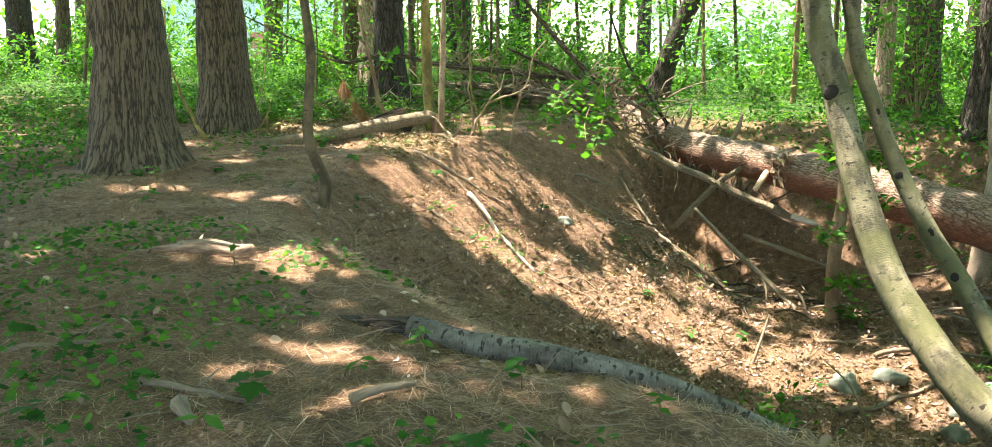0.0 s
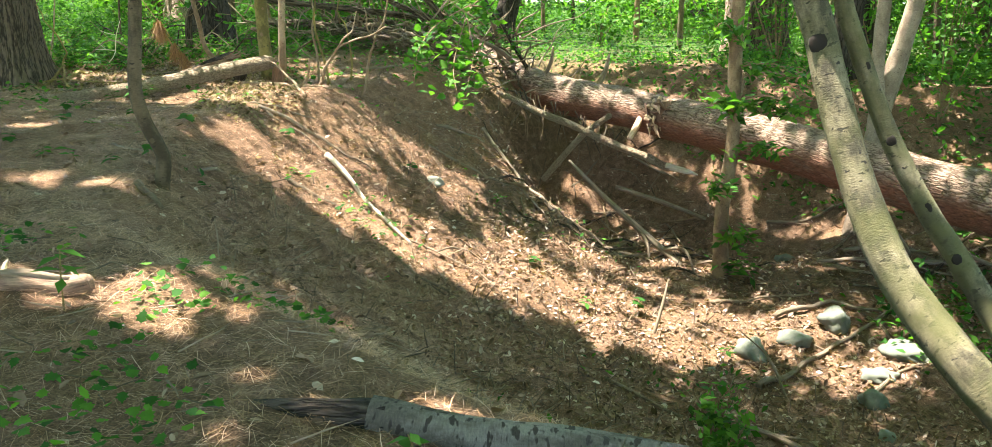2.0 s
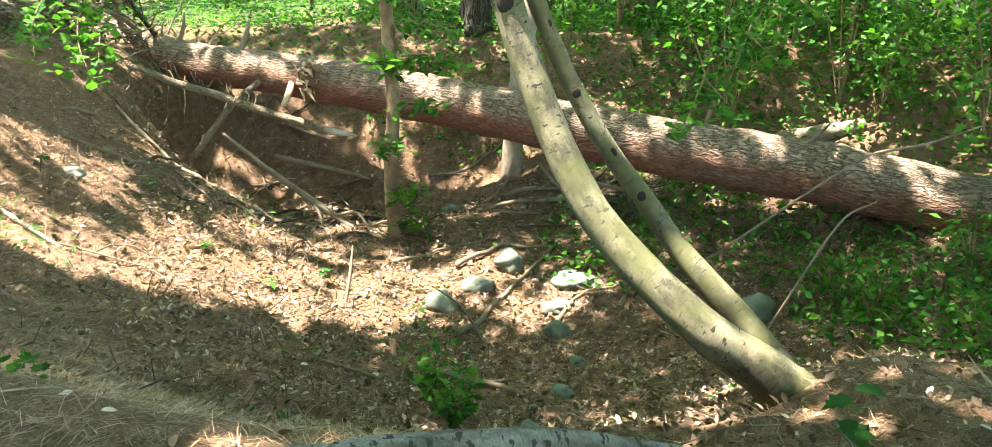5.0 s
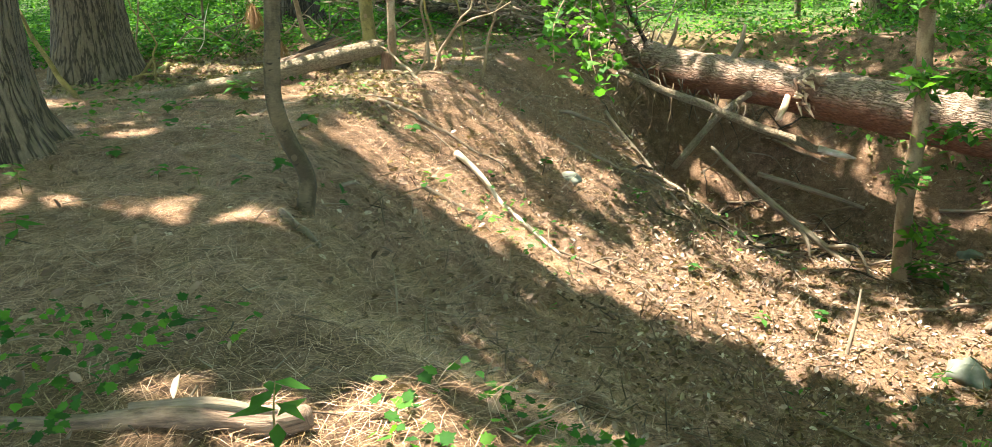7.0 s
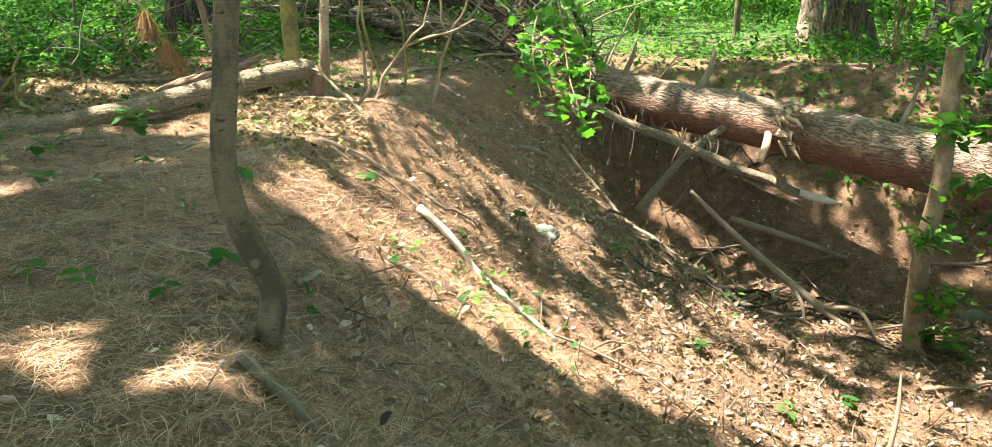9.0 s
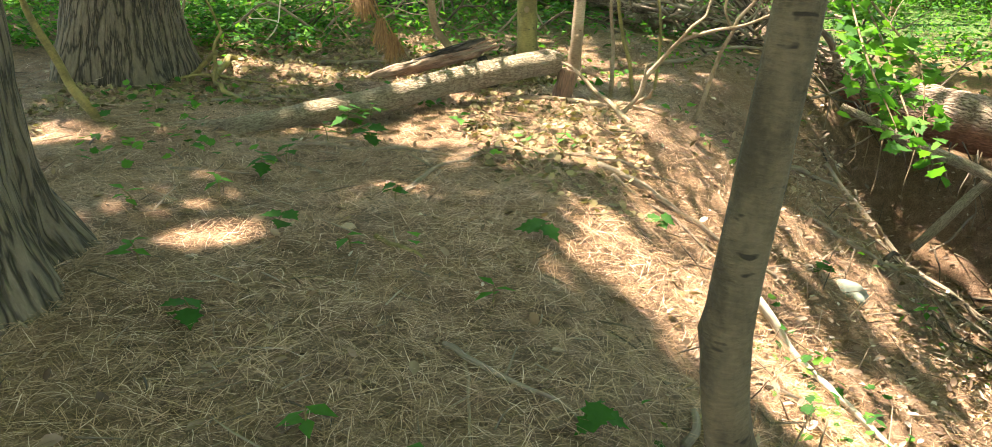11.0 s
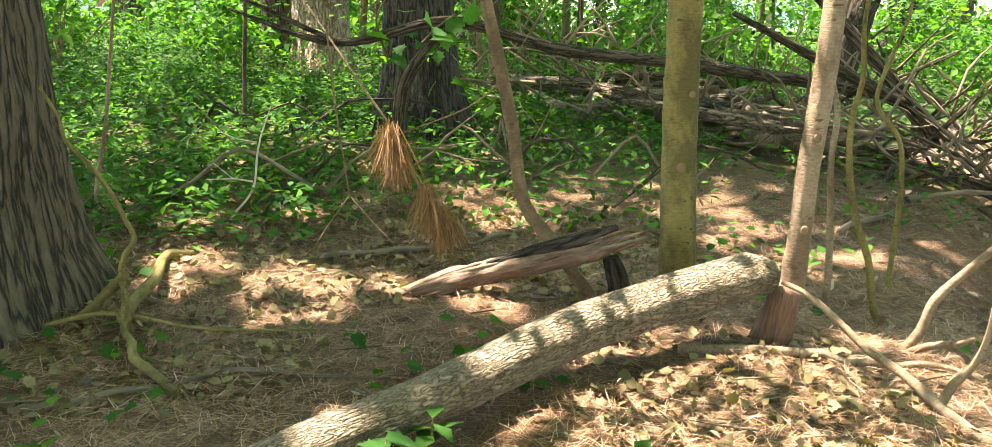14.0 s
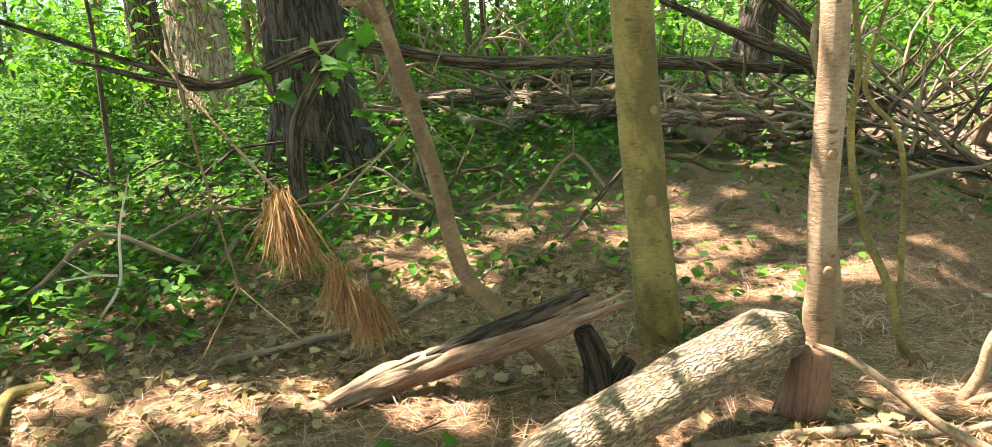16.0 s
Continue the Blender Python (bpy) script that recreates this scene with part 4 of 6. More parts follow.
# ---- brush pile ----
def brush_pile():
    rng = random.Random(11)
    o = at(0.7, 18.3)
    pile = thing("brush_pile", "long heap of dead grey-brown logs and branches", "brush pile", o)
    for k in range(85):
        u = rng.random()
        x, y = -1.2 + 3.6 * u + rng.uniform(-0.4, 0.4), 19.4 - 3.0 * u + rng.uniform(-0.8, 0.8)
        L, a = rng.uniform(0.7, 2.4), rng.gauss(-0.6, 1.5)
        r = rng.choice((0.02, 0.025, 0.03, 0.04, 0.05, 0.075)) * rng.uniform(0.8, 1.2)
        z = float(land(x, y)) + rng.uniform(0.02, 0.34) * (1 - abs(2 * u - 1) ** 2 * 0.4) * (0.4 + 0.6 * u)
        d = Vector((math.cos(a), math.sin(a), rng.uniform(-0.16, 0.2))) * L / 2
        c = Vector((x, y, z))
        m = c + Vector((0, 0, rng.uniform(-0.08, 0.1)))
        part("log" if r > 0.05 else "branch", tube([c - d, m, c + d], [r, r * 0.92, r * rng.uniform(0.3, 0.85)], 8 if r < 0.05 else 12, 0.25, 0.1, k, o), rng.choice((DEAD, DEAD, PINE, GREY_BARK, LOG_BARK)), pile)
    for k in range(130):
        u = rng.random()
        x, y = -1.2 + 3.8 * u + rng.uniform(-0.6, 0.6), 18.8 - 3.0 * u + rng.uniform(-0.9, 0.9)
        c = at(x, y, rng.uniform(0.1, 0.7))
        e = c + Vector((rng.uniform(-0.6, 0.6), rng.uniform(-0.5, 0.3), rng.uniform(0.0, 0.6)))
        part("twig", tube([c, c.lerp(e, 0.5) + Vector((rng.uniform(-0.1, 0.1), 0, 0.05)), e], [0.014, 0.01, 0.004], 5, 0.2, 0.1, k, o), rng.choice((DEAD, PALE)), pile)

    for k in range(110):
        x, y = rng.uniform(0.9, 3.3), rng.uniform(14.9, 17.4)
        c = at(x, y, rng.uniform(0.05, 0.45))
        a, L = rng.uniform(0, 6.28), rng.uniform(0.4, 1.3)
        e = c + Vector((math.cos(a) * L, math.sin(a) * L * 0.6, rng.uniform(-0.1, 0.8) * L))
        part("twig", tube(kinked([c, c.lerp(e, 0.5), e], 0.12, k), [0.016, 0.014, 0.012, 0.009, 0.004], 5, 0.2, 0.1, k, o), rng.choice((DEAD, DEAD, PINE)), pile)


brush_pile()
stem("dead_limb", "long dark dead limb reaching from the pine over the brush pile", [(-3.4, 16.3, 1.25), (-2.66, 16.0, 1.05), (-1.9, 16.1, 1.2), (-1.0, 16.4, 1.0), (0.0, 16.8, 0.9), (1.2, 17.0, 0.75), (2.2, 17.1, 0.6)], [0.01, 0.028, 0.04, 0.045, 0.05, 0.055, 0.04], PINE, "branch", 10, 0.1, 0.1, 61,
     side=[([(-2.66, 16.0, 1.05), (-3.6, 15.6, 1.5), (-4.6, 15.4, 2.0)], [0.018, 0.014, 0.008]), ([(-1.9, 16.1, 1.2), (-2.2, 16.0, 0.8), (-2.25, 16.1, 0.3)], [0.04, 0.05, 0.06])])
stem("dead_limb", "thick dead limb leaning up out of the brush pile", [(2.2, 16.5, 0.3), (1.6, 16.6, 0.95), (1.0, 16.8, 1.6), (0.2, 17.0, 2.6)], [0.06, 0.055, 0.045, 0.025], PINE, "branch", 12, 0.1, 0.12, 62,
     side=[([(1.9, 16.55, 0.6), (1.0, 16.3, 0.95), (0.2, 16.2, 1.3)], [0.05, 0.045, 0.02])] + [([(2.2 - 0.12 * i, 16.5, 0.35 + 0.13 * i), (2.2 - 0.12 * i + 0.25 * math.sin(i * 2.1), 16.25, 0.5 + 0.15 * i + 0.2 * math.cos(i * 1.7))], [0.014, 0.004]) for i in range(9)])
stem("dead_limb", "dark dead limb leaning beside the fallen pine", [(3.0, 15.6, 0.0), (2.6, 15.2, 0.5), (2.2, 14.9, 1.0), (1.8, 14.6, 1.9)], [0.032, 0.03, 0.025, 0.012], PINE_DARK, "branch", 8, 0.1, 0.12, 63)



def root_tangle():
    """Dead roots, twigs and small branches on the bank under the fallen pine."""
    rng = random.Random(17)
    o = at(3.3, 12.8)
    tangle = thing("root_tangle", "tangle of dead roots and twigs under the fallen pine", "roots", o)
    for k in range(120):
        x, y = rng.uniform(1.9, 4.6), rng.uniform(11.0, 14.6)
        if x - 1.9 < (12.4 - y) * 0.9:
            continue
        a, L, r = rng.gauss(-0.9, 0.8), rng.uniform(0.3, 1.2), rng.choice((0.006, 0.008, 0.01, 0.014, 0.02))
        P = [at(x + math.cos(a) * L * f, y + math.sin(a) * L * f, r + rng.uniform(0.0, 0.09) * (1 - abs(2 * f - 1))) for f in (0, 0.3, 0.65, 1)]
        part("root", tube(kinked(P, 0.1, k), [r, r, r * 0.95, r * 0.85, r * 0.7, r * 0.5, r * 0.25], 6, 0.09, 0.15, k, o), rng.choice((DEAD, DEAD, PINE, PINE_DARK, BROWN)), tangle)
    for k in range(36):
        f = rng.random()
        s0 = Vector((2.6, 15.0, -0.3)).lerp(Vector((3.9, 13.6, -0.75)), f) + Vector((rng.uniform(-0.2, 0.2), rng.uniform(-0.2, 0.2), 0))
        e0 = s0 + Vector((rng.uniform(-0.3, 0.3), rng.uniform(-0.45, 0.05), -rng.uniform(0.25, 0.8)))
        part("hanging_root", tube(kinked([s0, s0.lerp(e0, 0.5), e0], 0.15, k), [0.009, 0.008, 0.006, 0.004, 0.002], 5, 0.08, 0.15, k, o), rng.choice((PINE_DARK, BROWN, DEAD)), tangle)


root_tangle()
# loose pile of sticks beside the forked tree
rk = random.Random(23)
for k in range(26):
    x, y, a, L, r = rk.uniform(5.2, 7.0), rk.uniform(8.9, 10.6), rk.gauss(-0.5, 0.7), rk.uniform(0.4, 1.3), rk.uniform(0.01, 0.03)
    P = [at(x + math.cos(a) * L * f, y + math.sin(a) * L * f, r + 0.05 * (k % 4)) for f in (0, 0.5, 1)]
    stem("fallen_stick", "grey-brown dead stick in a loose pile in the hollow", kinked(P, 0.06, k), [r, r, r * 0.9, r * 0.8, r * 0.5], rk.choice((DEAD, GREY_BARK, PINE)), "stick", 7, 0.1, 0.12, 300 + k, group="sticks on the forest floor")
# thin shoots behind the broken log
stem("thin_sapling", "thin pale dead stem standing among herbs", [(-3.95, 14.8, -0.05), (-3.92, 14.8, 0.3), (-3.85, 14.8, 0.64), (-3.78, 14.8, 1.14), (-3.7, 14.8, 1.7)], [0.014, 0.013, 0.011, 0.009, 0.005], PALE, "sapling", 8, 0.05, 0.12, 320)
stem("dead_shoot", "thin white forked dead twig standing in green herbs", [(-3.3, 14.8, 0.0), (-3.22, 14.8, 0.14), (-3.1, 14.8, 0.3), (-3.06, 14.8, 0.54), (-2.98, 14.8, 0.78)], [0.008, 0.007, 0.007, 0.006, 0.003], BARE, "branch", 7, 0.04, 0.12, 321,
     side=[([(-3.1, 14.8, 0.34), (-3.2, 14.78, 0.36), (-3.34, 14.76, 0.36)], [0.006, 0.005, 0.003]), ([(-3.07, 14.8, 0.56), (-3.17, 14.78, 0.58), (-3.25, 14.77, 0.62)], [0.005, 0.004, 0.002]), ([(-3.2, 14.78, 0.36), (-3.3, 14.77, 0.45)], [0.004, 0.002])])
stem("thin_sapling", "slender dark sapling among sunlit herbs", [at(-3.45, 17.2, -0.05), (-3.43, 17.2, 0.7), (-3.4, 17.2, 1.5), (-3.5, 17.3, 3.5)], [0.02, 0.017, 0.014, 0.006], DARK_SAP, "sapling", 8, 0.06, 0.1, 322)
rw = random.Random(29)
for k in range(16):
    x, y = rw.uniform(-4.6, -0.6), rw.uniform(14.8, 17.0)
    a, L, r = rw.gauss(-0.4, 0.9), rw.uniform(0.7, 2.0), rw.uniform(0.006, 0.016)
    P = [at(x + math.cos(a) * L * f, y + math.sin(a) * L * f * 0.5, 0.05 + rw.uniform(0, 0.35)) for f in (0, 0.4, 0.75, 1)]
    P[0] = at(x, y, 0.01)
    stem("fallen_branch", "thin dark dead branch lying over green herbs", kinked(P, 0.08, k), [r, r, r, r * 0.9, r * 0.8, r * 0.6, r * 0.3], rw.choice((DEAD, PINE_DARK, PINE)), "branch", 6, 0.1, 0.12, 330 + k, group="dead branches over the herbs",
         side=[([P[1], P[1] + Vector((rw.uniform(-0.3, 0.3), rw.uniform(-0.2, 0.2), rw.uniform(0.05, 0.3)))], [r * 0.6, r * 0.2]), ([P[2], P[2] + Vector((rw.uniform(-0.3, 0.3), rw.uniform(-0.2, 0.2), rw.uniform(0.05, 0.25)))], [r * 0.5, r * 0.2])])

# dead pine bough with hanging brown needles
def needle_bough():
    o = Vector((-2.34, 13.9, 0.75))
    bough = stem("dead_bough", "dead hanging pine bough with brown needle tufts", [(-2.75, 14.3, 1.3), (-2.5, 14.05, 0.95), (-2.34, 13.95, 0.72), (-2.15, 13.98, 0.3), (-2.0, 14.0, 0.05)], [0.005, 0.006, 0.006, 0.005, 0.003], BROWN, "branch", 7, 0.05, 0.1, 64,
                 side=[([(-2.34, 13.95, 0.72), (-1.9, 14.1, 0.9), (-1.6, 14.3, 1.3)], [0.004, 0.004, 0.002]), ([(-2.66, 13.9, 1.4), (-2.62, 14.0, 0.9), (-2.56, 14.05, 0.42)], [0.005, 0.005, 0.003]),
                       ([(-2.56, 14.05, 0.42), (-2.45, 14.0, 0.3), (-2.35, 13.95, 0.2)], [0.003, 0.003, 0.002]), ([(-2.56, 14.05, 0.42), (-2.65, 14.0, 0.3), (-2.72, 13.95, 0.2)], [0.003, 0.003, 0.002])])
    rng = np.random.default_rng(3)
    for c, h in (((-2.37, 13.93, 0.76), 0.24), ((-2.33, 13.94, 0.66), 0.2), ((-2.2, 13.96, 0.46), 0.22), ((-2.1, 13.98, 0.33), 0.22)):
        n = 170
        a, s = rng.uniform(0, 6.28, n), rng.uniform(0.02, 0.75, n)
        d = np.stack([np.cos(a) * s, np.sin(a) * s, -np.ones(n)], 1)
        d /= np.linalg.norm(d, axis=1)[:, None]
        side = np.cross(d, np.array((0.3, 0.9, 0.1)))
        M = np.stack([d, side, np.cross(d, side)], 2)
        P = np.array(c) + rng.normal(0, 0.02, (n, 3)) - np.array(bough.location)
        part("needle_tuft", spread(STRAW, P, M, rng.uniform(0.6, 1.1, n) * h), BROWN_NEEDLES, bough, "hanging tuft of brown needles")


needle_bough()


# ---- stones ----
def stone(x, y, size, flat, seed):
    rng = np.random.default_rng(seed)
    bm = bmesh.new()
    bmesh.ops.create_icosphere(bm, subdivisions=3, radius=1)
    for v in bm.verts:
        p = v.co
        v.co = Vector((p.x, p.y * 0.8, p.z * flat)) * size * 0.8 * (1 + 0.42 * noise.noise(p * 1.5 + Vector((seed, 0, 0))) + 0.2 * abs(noise.noise(p * 2.6 + Vector((0, seed, 0)))) + 0.06 * noise.noise(p * 7))
    for f in bm.faces:
        f.smooth = True
    me = bpy.data.meshes.new("stone")
    bm.to_mesh(me)
    bm.free()
    me.materials.append(STONE)
    ob = new("stone", me)
    ob.matrix_world = pose(x, y, float(land(x, y)) + size * flat * 0.25, 0, 0, rng.uniform(0, 360))
    tagged(ob, "grey-green rounded stone half buried in leaf litter", "stone", "stones of the hollow")


for k, (x, y, s, f) in enumerate([(3.78, 9.1, 0.24, 0.85), (4.85, 9.32, 0.22, 0.8), (4.28, 9.15, 0.2, 0.5), (4.4, 7.95, 0.15, 0.8), (6.1, 6.85, 0.24, 0.7), (4.0, 7.2, 0.11, 0.7), (0.92, 11.73, 0.16, 0.5), (5.2, 8.6, 0.3, 0.35), (4.7, 8.3, 0.2, 0.4),
                                  (2.4, 5.9, 0.1, 0.7), (3.3, 6.6, 0.12, 0.5), (5.4, 11.3, 0.16, 0.6), (6.9, 11.4, 0.16, 0.6), (3.2, 8.8, 0.09, 0.6)]):
    stone(x, y, s, f, k + 2)

# ---- houses, fence and road beyond the wood ----
def box(cx, cy, cz, sx, sy, sz, o=(0, 0, 0)):
    v = np.array([(x, y, z) for x in (-0.5, 0.5) for y in (-0.5, 0.5) for z in (-0.5, 0.5)]) * (sx, sy, sz) + (cx, cy, cz) - np.array(tuple(o))
    return v, np.array([(0, 1, 3, 2), (4, 6, 7, 5), (0, 4, 5, 1), (2, 3, 7, 6), (0, 2, 6, 4), (1, 5, 7, 3)]), None, False


WHITE = plain("white_siding", (0.75, 0.75, 0.73), 0.6, 2.0)
GREYBLUE = plain("grey_blue_siding", (0.33, 0.4, 0.42), 0.6, 2.0)
BRICKRED = plain("red_door", (0.3, 0.1, 0.08), 0.5, 3.0)
ROOF = plain("roof_shingle", (0.14, 0.13, 0.13), 0.9, 8.0)
GLASS = plain("window_glass", (0.05, 0.07, 0.09), 0.08, 1.0)
ROADM = plain("sunlit_road", (0.4, 0.39, 0.38), 0.9, 12.0)


def house(x, y, w, d, h, siding, label, turn):
    o = Vector((x, y, 0.35))
    ob = thing("house", label, "house", o)
    ob.rotation_euler = (0, 0, radians(turn))
    part("wall", box(0, 0, h / 2, w, d, h), siding, ob)
    v = np.array([(-w / 2 - 0.4, -d / 2 - 0.4, h), (w / 2 + 0.4, -d / 2 - 0.4, h), (w / 2 + 0.4, d / 2 + 0.4, h), (-w / 2 - 0.4, d / 2 + 0.4, h), (-w / 2 - 0.4, 0, h + 2.4), (w / 2 + 0.4, 0, h + 2.4)])
    part("roof", (v, np.array([(0, 1, 5), (0, 5, 4), (2, 3, 4), (2, 4, 5), (0, 4, 3), (1, 2, 5), (0, 3, 2), (0, 2, 1)]), None, False), ROOF, ob)
    part("door", box(w * 0.12, -d / 2 - 0.03, 1.05, 1.0, 0.08, 2.1), BRICKRED, ob)
    for k in range(4):
        wx = -w * 0.38 + k * w * 0.25
        if abs(wx - w * 0.12) > 0.9:
            win = part("window", box(wx, -d / 2 - 0.03, 1.6, 1.1, 0.06, 1.3), GLASS, ob)
            part("frame", box(wx, -d / 2 - 0.08, 0.9, 1.3, 0.06, 0.12), WHITE, win)


house(17.5, 62, 13, 8, 3.4, WHITE, "white house with a dark red door beyond the wood", 8)
house(-17, 64, 14, 8, 4.5, GREYBLUE, "grey-blue house beyond the wood", -6)
house(44, 46, 12, 8, 3.6, WHITE, "white house at the far side of the wood", -40)
road = part("road", (np.array([(-120, 50, 0.36 + 0.12), (120, 46, 0.48), (120, 53, 0.48), (-120, 57, 0.48)]), np.array([(0, 1, 2, 3)]), None, False), ROADM)
tagged(road, "pale sunlit road behind the trees", "road", kind="structure")


def rail_fence():
    fence = thing("rail_fence", "white wooden rail fence at the edge of the wood", "fence", (-20, 44, 0.4))
    for k in range(13):
        part("post", box(-32 + 2.4 * k, 44, 0.95, 0.12, 0.12, 1.1, (-20, 44, 0.4)), WHITE, fence)
    for z in (0.85, 1.3):
        part("rail", box(-17.6, 43.92, z, 29, 0.05, 0.12, (-20, 44, 0.4)), WHITE, fence)


rail_fence()

# ---- canopy: crown leaves above the view, added for shade, thinned to place sun patches ----
# sun streaks on the floor: from, to, half width, share of leaves kept
SUN_SLOPE = [(-1.1, 10.2, -0.5, 9.95, 0.16, 0.02), (-0.45, 9.95, 0.6, 9.75, 0.16, 0.02), (-0.6, 11.6, -0.1, 11, 0.36, 0.01), (-0.1, 11, 0.75, 10.2, 0.42, 0.01), (0.75, 10.25, 1.8, 9.8, 0.42, 0.01),
             (1.8, 9.8, 3, 9.55, 0.32, 0.01), (3, 9.55, 4.5, 9.5, 0.26, 0.02), (-0.3, 12.15, 0.8, 12.05, 0.26, 0.02), (0.8, 12.05, 1.4, 11.25, 0.16, 0.03), (0.1, 12.6, 1.3, 12.35, 0.08, 0.04),
             (1.4, 12.2, 2, 11.35, 0.1, 0.04), (1.7, 10.8, 2.5, 10.3, 0.2, 0.03), (2.2, 13.5, 2.9, 12.6, 0.06, 0.08), (2.6, 11.5, 3.2, 10.8, 0.06, 0.11)]
SUN_MOUND = [(-2.25, 12.1, -1.1, 12.25, 0.24, 0.08), (-1.6, 11.8, -0.6, 11.95, 0.28, 0.06), (-1.2, 12.5, -0.5, 12.3, 0.3, 0.06), (-0.7, 11.85, 0.1, 12.15, 0.3, 0.03), (-3.35, 14.02, -2.2, 13.68, 0.06, 0.02),
             (-2.8, 10.82, -2.3, 10.85, 0.04, 0.06), (-4.1, 11.5, -3.9, 11.6, 0.08, 0.06), (-3.3, 10.2, -2.85, 10.1, 0.02, 0.11), (-1.7, 15, -1.5, 15, 0.05, 0.06), (-0.6, 15, -0.3, 15.1, 0.08, 0.06),
             (-0.5, 14.5, -0.2, 14.15, 0.1, 0.06), (-0.2, 15.15, -0.05, 14.85, 0.1, 0.06), (-3.3, 14.8, -3, 14.9, 0.06, 0.07), (0.3, 14, 0.5, 14.1, 0.06, 0.11), (-1.5, 13.1, -1.3, 13.05, 0.05, 0.09)]
SUN_NEAR = [(-3.5, 8.1, -2.5, 7.85, -0.03, 0.03), (-2.5, 7.8, -1.75, 7.4, -0.05, 0.06), (-1.7, 5.1, -1, 4.95, 0, 0.03), (-0.95, 5.5, -0.3, 7.2, -0.06, 0.2), (-0.9, 5, 0.7, 7, -0.03, 0.25),
            (-0.88, 3.68, -0.4, 3.56, -0.01, 0.06), (-0.2, 3.36, 0.7, 3.2, -0.03, 0.15), (-0.3, 4.2, 0.4, 4.15, -0.03, 0.12), (-1.3, 3.35, -1.2, 3.3, -0.04, 0.15), (3.4, 5.4, 4.05, 4.15, 0, 0.1),
            (4.28, 8.5, 5.4, 8.25, 0.14, 0.04), (3.7, 10.1, 4.9, 9.6, 0.02, 0.08), (4, 11.6, 4.45, 11.05, -0.05, 0.1)]
SUN_BEHIND = [(2.6, 16.0, 4.0, 16.4, 0.4, 0.05), (4.4, 15.8, 6.0, 15.8, 0.3, 0.1), (7.3, 10.6, 7.9, 10.6, 0.3, 0.1), (4.1, 13.0, 4.5, 13.0, 0.15, 0.08), (7.6, 9.9, 9.0, 7.9, 0.15, 0.1)]
# sunlit spots above the floor, on the leaning trunks and the fallen pine
SUN_SPOTS = [(-1.85, 13.6, 0.22), (-2.1, 13.68, 0.15), (-0.8, 13.02, 0.25), (-1.15, 12.95, 0.4), (-1.45, 12.86, 0.33), (-1.8, 12.72, 0.25), (2.6, 5.2, -0.4), (2.78, 4.82, -0.75), (3.05, 4.55, -1.0), (2.42, 5.65, 0.2), (2.95, 5.5, -0.17), (6.2, 9.8, -0.6), (6.75, 8.75, -0.65), (7.2, 7.9, -0.75), (5.2, 11.65, -0.4), (8.1, 6.25, -0.95), (3.5, 14.8, -0.1), (-0.8, 13.02, 0.7), (-0.78, 13.0, 1.15)]


def under_sun(p):
    """The floor point that the sun's ray through p meets."""
    x, y, z = p
    for _ in range(8):
        drop = (p[2] - float(land(x, y, False))) / SUN.z
        x, y = p[0] - drop * SUN.x, p[1] - drop * SUN.y
    return x, y


